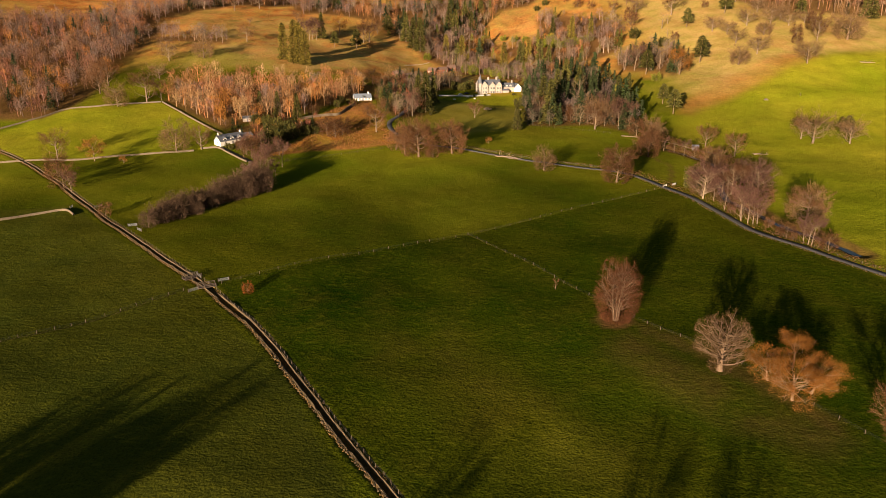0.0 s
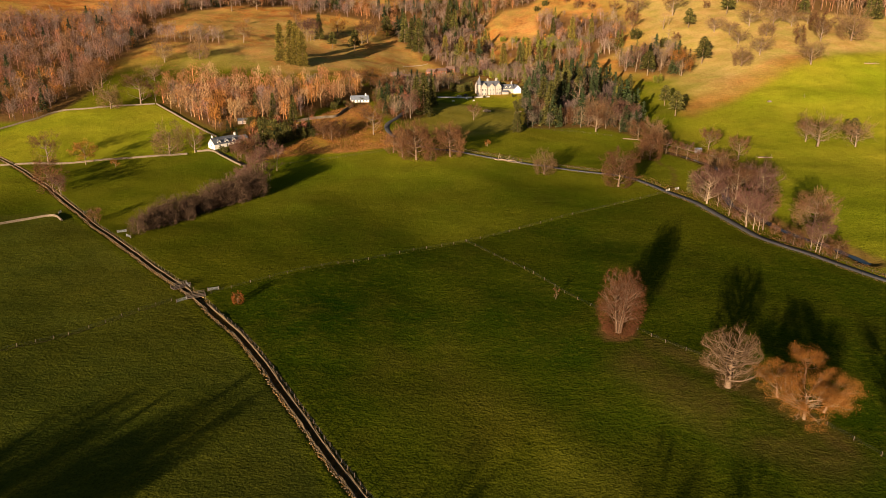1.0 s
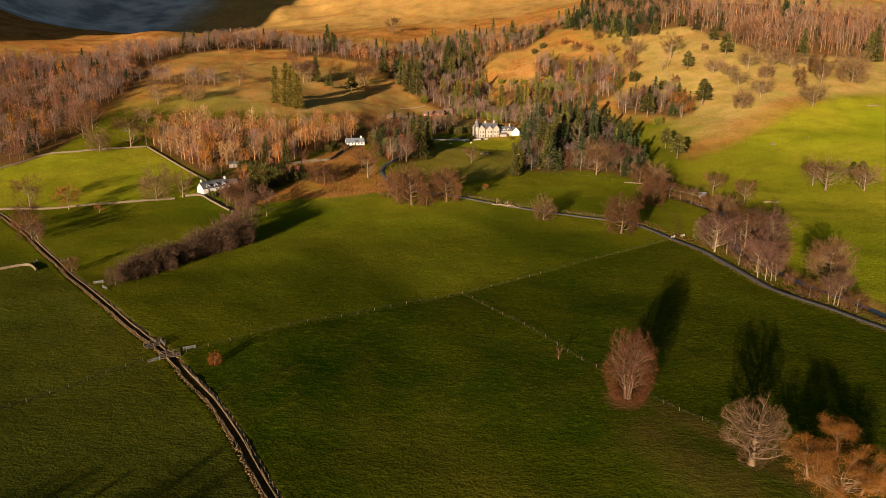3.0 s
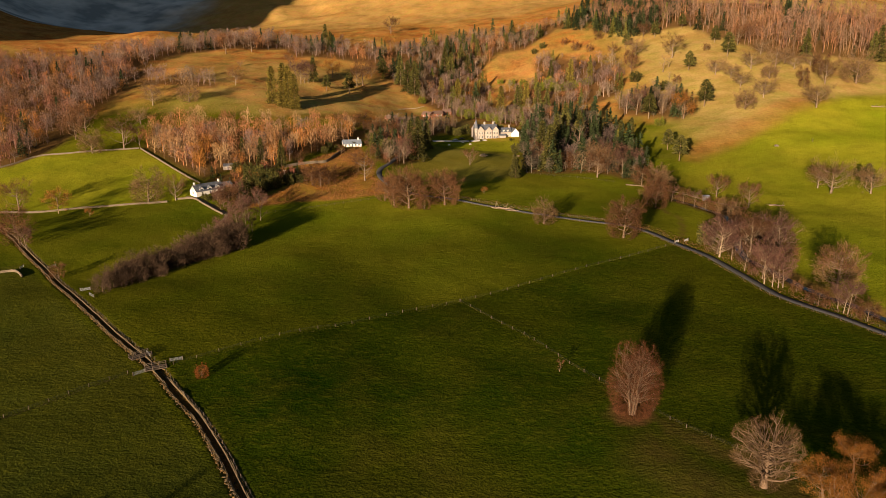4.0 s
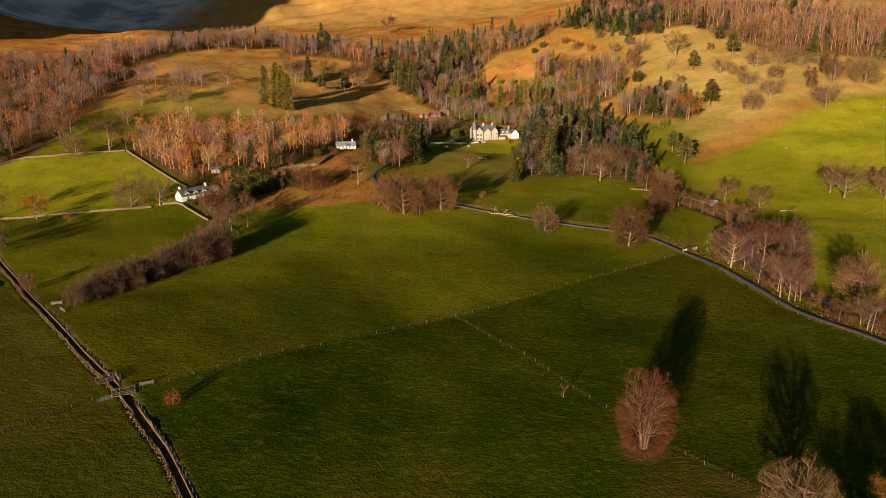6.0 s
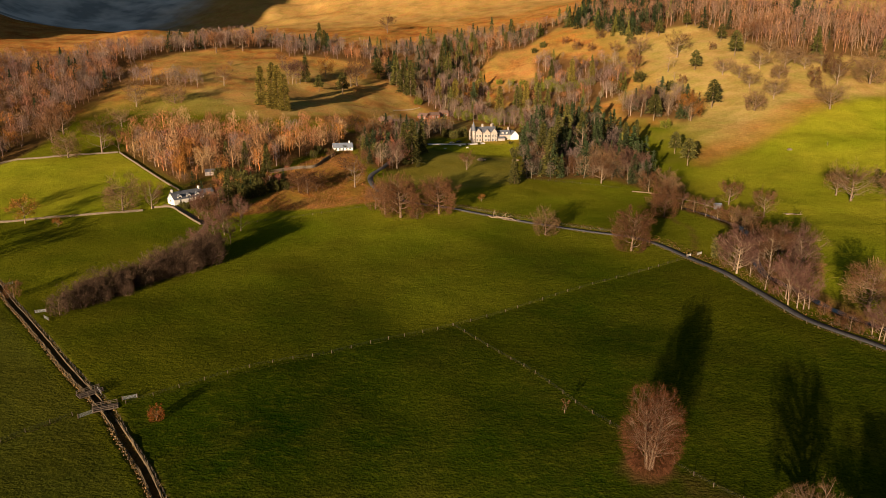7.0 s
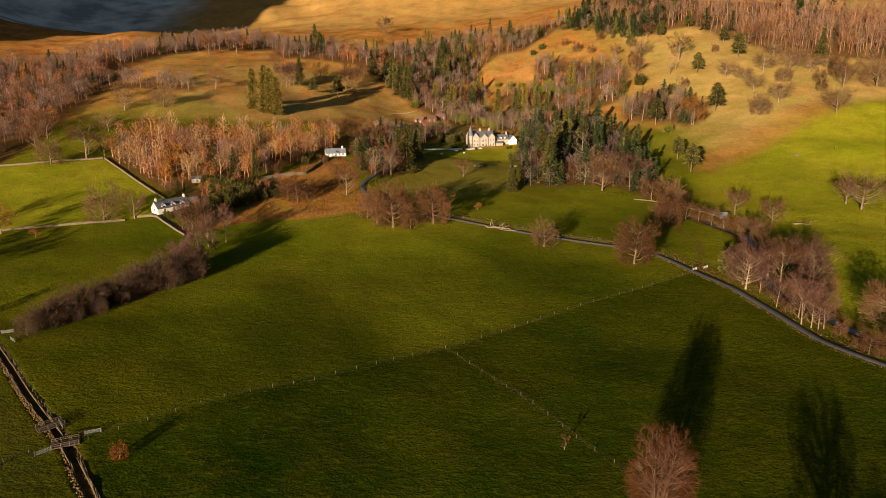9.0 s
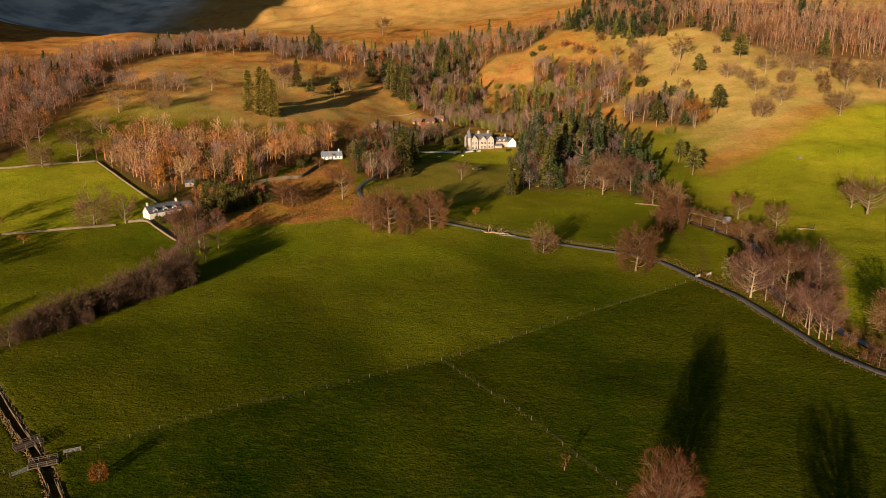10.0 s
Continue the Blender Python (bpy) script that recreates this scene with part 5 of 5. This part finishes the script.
def dry_wall(points, tall=1.05, wide=0.6, label="old dry stone field wall", name="dry_stone_wall", mat=WALL_STONE):
    line = smooth_line(points, 2.0)
    d = np.gradient(line, axis=0)
    d /= np.hypot(*d.T)[:, None]
    left = np.stack([-d[:, 1], d[:, 0]], -1)
    z = height(line[:, 0], line[:, 1])
    rng = np.random.default_rng(len(line))
    rows = []
    for off, up in ((wide / 2, -0.5), (wide * 0.42, tall * 0.85), (wide * 0.25, tall), (-wide * 0.25, tall), (-wide * 0.42, tall * 0.85), (-wide / 2, -0.5)):
        jig = rng.normal(0, 0.07, len(line)) * (up > 0)
        rows.append(np.column_stack([line + left * (off + jig[:, None] * 0.6), z + up + jig]))
    n, t, i = len(line), [], np.arange(len(line) - 1)
    for j in range(5):
        t += [np.stack([j * n + i, (j + 1) * n + i + 1, j * n + i + 1], -1), np.stack([j * n + i, (j + 1) * n + i, (j + 1) * n + i + 1], -1)]
    return tagged(new(name, tris_mesh(name, np.vstack(rows), np.vstack(t), [mat])), label, "wall")


dry_wall([(-330, 376), (-280, 378), (-244, 384), (-219, 390), (-185, 399), (-160, 405)])
dry_wall([(-156, 409), (-146, 409), (-138, 401), (-130, 392), (-120, 381)])
dry_wall([(-340, 440), (-300, 479), (-285, 497), (-264, 502), (-220, 515)])
dry_wall([(-219, 515), (-185, 476), (-150, 437)])
dry_wall([(-260, 262), (-225, 274), (-212, 281), (-201, 290), (-189, 295), (-180, 287)])
dry_wall([(-103, 470), (-88, 482), (-77, 487), (-72, 505), (-68, 520)], 1.9, 0.8, "rubble stone garden wall below a white bungalow")
dry_wall([(-118, 448), (-98, 442), (-84, 446)], 1.0)
dry_wall([(128, 452), (140, 445), (152, 432), (168, 408), (184, 393)], 0.6, 0.5, "low mossy stone wall beside a burn", mat=MOSSY)
# stone banks of the ditch
for side in (-1, 1):
    d = np.gradient(DITCH_LINE, axis=0)
    d /= np.hypot(*d.T)[:, None]
    bank = DITCH_LINE + side * 1.0 * np.stack([-d[:, 1], d[:, 0]], -1)
    dry_wall([tuple(p) for p in bank[::3]], 0.28, 0.45, "low mossy stone bank lining a field ditch", "stone_bank", MOSSY)

# ---- fences ----
POST = solid("post", *many([box(-0.06, 0.06, -0.06, 0.06, -0.4, 1.18), box(-0.045, 0.045, -0.045, 0.045, 1.18, 1.24)]), POST_WOOD)


def fence(points, step=5.0, label="post and wire stock fence with weathered wooden posts"):
    line = smooth_line(points, step)
    rng = np.random.default_rng(len(line) + 5)
    f = root("fence", Matrix.Identity(4), label, "fence")
    line = line + rng.normal(0, 0.08, line.shape)
    z = height(line[:, 0], line[:, 1])
    for (x, y), h in zip(line, z):
        p = part("post", POST, f)
        p.matrix_basis = pose(x, y, h, rng.normal(0, 2.5), rng.normal(0, 2.5), rng.uniform(0, 90))
    for up in (0.45, 0.8, 1.1):
        v, t = tube(np.column_stack([line, z + up]), np.full(len(line), 0.012), 3)
        part("wire", tris_mesh("wire", v, t, [WIRE]), f)


fence([(-84, 203), (-54, 222), (-30, 232), (-7, 246), (10, 255), (30, 268), (57, 288), (87, 307), (119, 328)], 6)
fence([(10, 255), (21, 237), (34, 218), (43, 201), (50, 190), (58, 176), (67, 162), (76, 152), (84, 141), (92, 127), (102, 110), (112, 92)], 5.5)
fence([(-138, 156), (-119, 171), (-108, 184), (-96, 197)], 4.5)
fence([(-200, 110), (-165, 136), (-138, 156)], 4.5)
d = np.gradient(ROAD_LINE, axis=0)
d /= np.hypot(*d.T)[:, None]
side_line = np.stack([-d[:, 1], d[:, 0]], -1)
fence([tuple(p) for p in (ROAD_LINE + 3.4 * side_line)[0:118:8]], 4.5, "roadside post and wire fence")
fence([tuple(p) for p in (ROAD_LINE - 3.2 * side_line)[60:118:8]], 4.5, "roadside post and wire fence")
fence([tuple(p) for p in (ROAD_LINE - 3.4 * side_line)[0:40:8]], 4.5, "roadside post and wire fence")
fence([(-108, 372), (-88, 390), (-69, 399), (-45, 409), (-20, 416)], 5)
fence([(62, 488), (80, 482), (100, 474), (122, 460)], 4.5)


def gate(x, y, yaw, wide=3.6, mat=STEEL, label="galvanised metal field gate"):
    g = root("field_gate", pose(x, y, float(lie(x, y)), 0, 0, yaw), label, "gate")
    for s in (-1, 1):
        box_part("gate_post", (s * (wide / 2 + 0.15) - 0.11, s * (wide / 2 + 0.15) + 0.11, -0.11, 0.11, -0.5, 1.45), POST_WOOD, g, bevel=0.02)
        box_part("stile", (s * wide / 2 - 0.05 - 0.03 * s, s * wide / 2 + 0.05 - 0.03 * s, -0.04, 0.04, 0.15, 1.2), mat, g)
    for up in (0.2, 0.42, 0.66, 0.92, 1.15):
        box_part("rail", (-wide / 2, wide / 2, -0.03, 0.03, up - 0.035, up + 0.035), mat, g)
    v, t = tube([(-wide / 2, 0.05, 0.2), (wide / 2, 0.05, 1.15)], [0.03, 0.03], 4)
    part("brace", tris_mesh("brace", v, t, [mat]), g)


for x, y, yaw in [(-94.5, 209.5, 130), (-92.5, 197.0, 45), (-84.0, 205.5, 25), (-145, 271, 20), (-139, 264, 140), (-187, 299, 100), (-174, 300, 60)]:
    gate(x, y, yaw)
for x, y, yaw in [(121.5, 331.5, 35), (127.5, 334.5, 35)]:
    gate(x, y, yaw, 3.0, TRIM, "white painted wooden roadside gate")


def slab_bridge(x, y, yaw):
    b = root("footbridge", pose(x, y, float(lie(x, y)), 0, 0, yaw), "timber farm bridge with rails over a ditch", "bridge")
    box_part("deck", (-3.4, 3.4, -1.6, 1.6, 0.02, 0.3), POST_WOOD, b, bevel=0.03)
    for s in (-1, 1):
        for px in (-3.1, -1.0, 1.0, 3.1):
            box_part("post", (px - 0.08, px + 0.08, s * 1.5 - 0.08, s * 1.5 + 0.08, 0.3, 1.4), POST_WOOD, b)
        for up in (0.75, 1.25):
            box_part("rail", (-3.3, 3.3, s * 1.5 - 0.05, s * 1.5 + 0.05, up, up + 0.12), POST_WOOD, b)


slab_bridge(-97, 209, 45)
slab_bridge(-89, 201, 25)


def lump_mesh(name, size, at, mat, lumps, seed):
    """A rounded uneven lump."""
    bm = bmesh.new()
    bmesh.ops.create_icosphere(bm, subdivisions=3, radius=1.0)
    for v in bm.verts:
        k = 1 + lumps * noise.noise(v.co * 2 + Vector((seed, 0, 0))) + 0.3 * lumps * noise.noise(v.co * 6 + Vector((0, seed, 0)))
        v.co = Vector((v.co.x * size[0] * k + at[0], v.co.y * size[1] * k + at[1], v.co.z * size[2] * k + at[2]))
    me = bpy.data.meshes.new(name)
    bm.to_mesh(me)
    bm.free()
    me.materials.append(mat)
    return me


# ---- small things ----
def fallen_tree(x, y, yaw, long, thick, label, stubs=6, seed=1):
    rng = np.random.default_rng(seed)
    ob = root("fallen_tree", pose(x, y, ground_z(x, y), 0, 0, yaw), label, "fallen tree")
    u = np.linspace(-0.5, 0.5, 7) * long
    curve = np.column_stack([u, rng.normal(0, 0.15, 7), thick * 0.8 + rng.normal(0, 0.1, 7)])
    part("trunk", tris_mesh("trunk", *tube(curve, thick * np.linspace(1.1, 0.4, 7), 8), [PALE_BARK], smooth=True), ob)
    for _ in range(stubs):
        a = curve[rng.integers(1, 6)]
        way = unit(rng.normal(0, 1, 3) * (1, 1, 0.4) + (0.4, 0, 0.6))
        pts = a + way * np.linspace(0, long * rng.uniform(0.2, 0.45), 4)[:, None]
        part("branch", tris_mesh("branch", *tube(pts, thick * np.array([0.4, 0.3, 0.2, 0.06]), 5), [PALE_BARK], smooth=True), ob)


fallen_tree(40, 394, -15, 13, 0.5, "shattered pale dead tree lying beside the road", 12, 3)
fallen_tree(45, 391, -20, 8, 0.25, "pale broken branches heaped on grass", 8, 9)
fallen_tree(204, 398, -5, 9, 0.45, "pale fallen log lying on pasture", 3, 5)
fallen_tree(381, 594, -20, 12, 0.5, "pale fallen trunk on a hillside pasture", 5, 6)
fallen_tree(64, 536, 10, 5, 0.8, "uprooted pale stump on a lawn edge", 8, 7)


def boulder(x, y, size, label, seed):
    me = lump_mesh("boulder", (size, size * 0.7, size * 0.55), (0, 0, size * 0.3), WALL_STONE, 0.5, seed)
    ob = new("boulder", me)
    ob.location = (x, y, ground_z(x, y))
    tagged(ob, label, "boulder")


boulder(261, 522, 1.6, "pale grey boulder on a hillside pasture", 2)
boulder(38, 531, 2.6, "large rock outcrop on rough grass", 8)


def pole(x, y, tall, label, arm=True):
    ob = root("utility_pole", pose(x, y, ground_z(x, y)), label, "pole")
    part("shaft", tris_mesh("shaft", *tube([(0, 0, -0.5), (0, 0, tall)], [0.17, 0.12], 8), [POST_WOOD], smooth=True), ob)
    if arm:
        box_part("crossarm", (-0.8, 0.8, -0.07, 0.07, tall - 0.5, tall - 0.35), POST_WOOD, ob)
        for s in (-0.6, 0, 0.6):
            part("insulator", tris_mesh("insulator", *tube([(s, 0, tall - 0.35), (s, 0, tall - 0.1)], [0.07, 0.04], 6), [TRIM]), ob)


pole(-97, 442, 8, "weathered wooden utility pole beside a lane")
pole(164, 382, 7.5, "weathered wooden utility pole beside bare trees")
pole(288, 522, 3.2, "single weathered post on a hillside pasture", False)
pole(-248, 735, 5, "pale standing dead trunk on open pasture", False)

drive_line = smooth_line([(-4, 578), (12, 590), (30, 595), (44, 599)], 2)
tagged(new("drive", tris_mesh("drive", *strip(drive_line, [5, 4.5, 0, -4.5, -5], [-0.4, 0.16, 0.2, 0.16, -0.4], lie), [GRAVEL], smooth=True)), "pale gravel sweep before a mansion", "drive", kind="structure")
lane_line = smooth_line([(-151, 414), (-142, 409), (-131, 397), (-118, 382), (-117, 368), (-117, 356)], 2)
tagged(new("track", tris_mesh("track", *strip(lane_line, [1.7, 1.3, 0, -1.3, -1.7], [-0.3, 0.09, 0.12, 0.09, -0.3], lie), [grained("mud", (0.09, 0.068, 0.046), (0.20, 0.15, 0.10), 0.4, 3)], smooth=True)), "stony lane leading to a white cottage", "track", kind="structure")


def car(x, y, yaw, paint, label):
    c = root("car", pose(x, y, ground_z(x, y) + 0.2, 0, 0, yaw), label, "car")
    prof = [(-2.1, 0.35), (-2.1, 0.85), (-1.6, 0.95), (-1.1, 1.42), (0.5, 1.45), (1.1, 0.98), (2.0, 0.85), (2.1, 0.35)]
    n = len(prof)
    v = [(px, py, pz) for py in (-0.85, 0.85) for px, pz in prof]
    part("body", solid("body", v, [tuple(range(n)), tuple(range(2 * n - 1, n - 1, -1))] + [(i, (i + 1) % n, n + (i + 1) % n, n + i) for i in range(n)], paint), c)
    box_part("window", (-1.0, 0.45, -0.87, 0.87, 1.0, 1.34), GLASS, c)
    for px in (-1.3, 1.3):
        for py in (-0.8, 0.8):
            w = part("wheel", tris_mesh("wheel", *tube([(0, -0.1, 0), (0, 0.1, 0)], [0.33, 0.33], 10), [SLATE]), c)
            w.location = (px, py, 0.33)


car(18, 593, 30, grained("silver_paint", (0.5, 0.5, 0.52), (0.6, 0.6, 0.62), 1, 5, 0.3, 0, metal=0.5), "silver car parked on a gravel sweep")
car(24, 598, 20, grained("dark_paint", (0.03, 0.035, 0.05), (0.05, 0.055, 0.07), 1, 5, 0.3, 0), "dark car parked on a gravel sweep")


# ---- rough growth: bracken, rushes and tall grass ----
def tufts(name, xs, ys, tall, blades, wide, tint, label, seed):
    rng = np.random.default_rng(seed)
    n = len(xs)
    base = np.column_stack([xs, ys, height(xs, ys) - 0.05])
    first = np.repeat(base, blades, 0) + rng.normal(0, tall * 0.3, (n * blades, 3)) * (1, 1, 0)
    way = unit(rng.normal(0, 0.5, (n * blades, 3)) * (1, 1, 0) + (0, 0, 1))
    v, t = slivers(rng, first, way, tall * rng.uniform(0.5, 1.3, n * blades), wide)
    me = tris_mesh(name, v, t, [WOOD_TWIGS])
    shade = np.repeat(np.array([tint]) * rng.uniform(0.6, 1.4, (n, 1)), 3 * blades, 0)
    colour_layer(me, "tint", np.clip(shade, 0, 1))
    tagged(new(name, me), label, "undergrowth", kind="stuff")


def scatter(polygon, count, seed, patchy=0.0):
    rng = np.random.default_rng(seed)
    p = np.array(polygon, float)
    q = rng.uniform(p.min(0), p.max(0), (count * 3, 2))
    keep = inside(q[:, 0], q[:, 1], polygon) & (swell(q[:, 0], q[:, 1], 30) > patchy)
    return q[keep][:count].T


def beside(line, count, low, high, seed):
    """Points strewn along a line, low to high metres to its left."""
    rng = np.random.default_rng(seed)
    k = rng.integers(1, len(line) - 1, count)
    d = unit(line[k + 1] - line[k - 1])
    p = line[k] + rng.uniform(-0.5, 0.5, (count, 1)) * (line[k + 1] - line[k - 1]) + np.stack([-d[:, 1], d[:, 0]], -1) * rng.uniform(low, high, (count, 1))
    return p.T


MEADOW = [(-240, 600), (-110, 592), (-50, 600), (-40, 740), (-100, 860), (-200, 930), (-330, 840), (-330, 720), (-262, 640)]
tufts("bracken", *scatter(BRACKEN_BANK, 4200, 1, -0.5), 0.7, 6, 0.18, (0.19, 0.088, 0.03), "rusty dead bracken on a rough bank", 1)
tufts("bracken", *scatter(MEADOW, 5200, 2, 0.1), 0.7, 5, 0.2, (0.21, 0.10, 0.035), "patches of rusty dead bracken on a hill meadow", 2)
tufts("rough_grass", *beside(DITCH_LINE, 1500, 1.0, 1.7, 3), 0.3, 6, 0.14, (0.21, 0.135, 0.052), "tall dead grass along a ditch bank", 3)
tufts("rough_grass", *beside(DITCH_LINE, 2300, -2.2, -1.0, 4), 0.35, 6, 0.14, (0.22, 0.14, 0.054), "tall dead grass along a ditch bank", 4)
tufts("rough_grass", *beside(smooth_line([(10, 255), (34, 218), (58, 176), (76, 152), (102, 110)], 4), 700, -0.6, 0.6, 5), 0.26, 5, 0.10, (0.070, 0.062, 0.014), "tall grass under a fence", 5)
tufts("rough_grass", *beside(smooth_line([(-84, 203), (-30, 232), (10, 255), (57, 288), (119, 328)], 4), 700, -0.5, 0.5, 6), 0.24, 5, 0.10, (0.060, 0.060, 0.012), "tall grass under a fence", 6)
tufts("rough_grass", *beside(smooth_line([(-200, 110), (-165, 136), (-138, 156), (-119, 171), (-96, 197)], 4), 800, -0.6, 0.6, 9), 0.3, 5, 0.12, (0.045, 0.040, 0.012), "dark tall grass under a fence", 9)
tufts("rough_grass", *beside(ROAD_LINE[:120], 1400, 2.2, 3.8, 7), 0.3, 5, 0.13, (0.13, 0.082, 0.034), "dead grass on a road verge", 7)
tufts("rough_grass", *beside(ROAD_LINE[:120], 2600, -10.0, -2.4, 8), 0.5, 5, 0.14, (0.115, 0.062, 0.026), "dead grass and bracken between road and burn", 8)


# ---- rubble and fence along the ditch ----
def rubble(xs, ys, low, high, label, seed):
    """Loose stones half sunk in the ground, as one mesh."""
    rng = np.random.default_rng(seed)
    bm = bmesh.new()
    bmesh.ops.create_icosphere(bm, subdivisions=1, radius=1.0)
    unit_v = np.array([v.co[:] for v in bm.verts])
    unit_f = np.array([[v.index for v in f.verts] for f in bm.faces])
    bm.free()
    n, zs = len(xs), height(xs, ys)
    size = rng.uniform(low, high, (n, 1, 1)) * rng.uniform(0.6, 1.3, (n, 1, 3)) * (1, 1, 0.7)
    v = (unit_v[None] * (1 + rng.normal(0, 0.14, (n, len(unit_v), 1)))) * size + np.stack([xs, ys, zs + low * 0.3], -1)[:, None]
    f = unit_f[None] + (np.arange(n) * len(unit_v))[:, None, None]
    me = tris_mesh("rubble", v.reshape(-1, 3), f.reshape(-1, 3), [MOSSY])
    tagged(new("rubble", me), label, "stones", kind="stuff")


NEAR_DITCH = DITCH_LINE[DITCH_LINE[:, 1] < 330]
rubble(*beside(NEAR_DITCH, 1300, -1.9, -0.8, 21), 0.12, 0.36, "loose mossy stones along a ditch bank", 1)
near_d = unit(np.gradient(NEAR_DITCH, axis=0))
fence([tuple(p) for p in (NEAR_DITCH + 1.6 * np.stack([-near_d[:, 1], near_d[:, 0]], -1))[::3]], 3.2, "post and wire fence along a ditch")

# evergreen shrubs, dead trees and a pale rail fence round the houses
for x, y, size in [(137, 329, 1.1), (139, 333, 0.8), (65, 553, 1.2), (70, 560, 1.0), (40, 592, 0.35), (30, 588, 0.35), (66, 596, 0.4), (20, 615, 1.2), (14, 622, 1.3), (28, 628, 1.4), (40, 636, 1.3), (60, 640, 1.2), (-132, 408, 0.7), (-108, 424, 1.2),
                   (-101, 430, 1.4), (-94, 437, 1.2), (-88, 441, 1.0), (-112, 432, 1.3), (-104, 440, 1.4), (-38, 520, 1.3), (-30, 530, 1.2), (-44, 540, 1.4), (-22, 522, 1.0), (-16, 505, 0.6), (-8, 500, 0.45), (-80, 520, 1.0)]:
    plant("evergreen", x, y, size)
for x, y, size in [(148, 628, 1.0), (251, 757, 0.8), (240, 720, 0.7), (193, 528, 0.8), (-226, 600, 0.6)]:
    plant("dead", x, y, size)


def rail_fence(points, label):
    line = smooth_line(points, 3.0)
    z = height(line[:, 0], line[:, 1])
    f = root("rail_fence", Matrix.Identity(4), label, "fence")
    for (x, y), h in zip(line, z):
        part("post", POST, f).matrix_basis = pose(x, y, h)
    for up in (0.5, 0.95):
        part("rail", tris_mesh("rail", *tube(np.column_stack([line, z + up]), np.full(len(line), 0.07), 4), [TRIM]), f, "pale painted rail")


rail_fence([(-38, 735), (-30, 747), (-18, 758), (-11, 767)], "pale painted rail fence above timber lodges")


def garden_bench(x, y, yaw):
    b = root("garden_bench", pose(x, y, ground_z(x, y), 0, 0, yaw), "white painted garden bench on a lawn", "bench")
    box_part("seat", (-1.0, 1.0, -0.25, 0.25, 0.42, 0.5), TRIM, b, bevel=0.02)
    box_part("backrest", (-1.0, 1.0, 0.2, 0.28, 0.5, 1.0), TRIM, b, bevel=0.02)
    for px in (-0.85, 0.85):
        for py in (-0.18, 0.18):
            box_part("leg", (px - 0.05, px + 0.05, py - 0.05, py + 0.05, -0.05, 0.42), TRIM, b)


garden_bench(12, 566, 10)
garden_bench(30, 576, 40)
garden_bench(24, 582, -20)

# garden shrubs round the cottages
for x, y, size in [(-139, 409, 0.55), (-136, 406, 0.6), (-133, 409, 0.6), (-131, 412, 0.7), (-127, 415, 0.9), (-74, 522, 0.6), (-68, 522, 0.5), (-62, 532, 0.6), (-81, 509, 0.9), (-132, 458, 1.2), (-124, 456, 1.2), (-116, 450, 1.3), (-108, 443, 1.3), (-105, 451, 1.2), (-115, 433, 1.3), (-108, 424, 1.3), (-119, 423, 1.2), (-104, 429, 1.2)]:
    plant("evergreen", x, y, size)
for x, y, size in [(-130, 405, 0.7), (-125, 402, 0.8), (-141, 469, 1.0), (-134, 473, 0.9), (-96, 483, 0.9), (-87, 513, 0.9), (-82, 529, 0.9), (-69, 511, 0.7), (-50, 535, 0.9), (-44, 509, 0.9), (-164, 466, 0.9), (-172, 477, 0.8), (-180, 491, 0.9)]:
    plant("bushy", x, y, size)
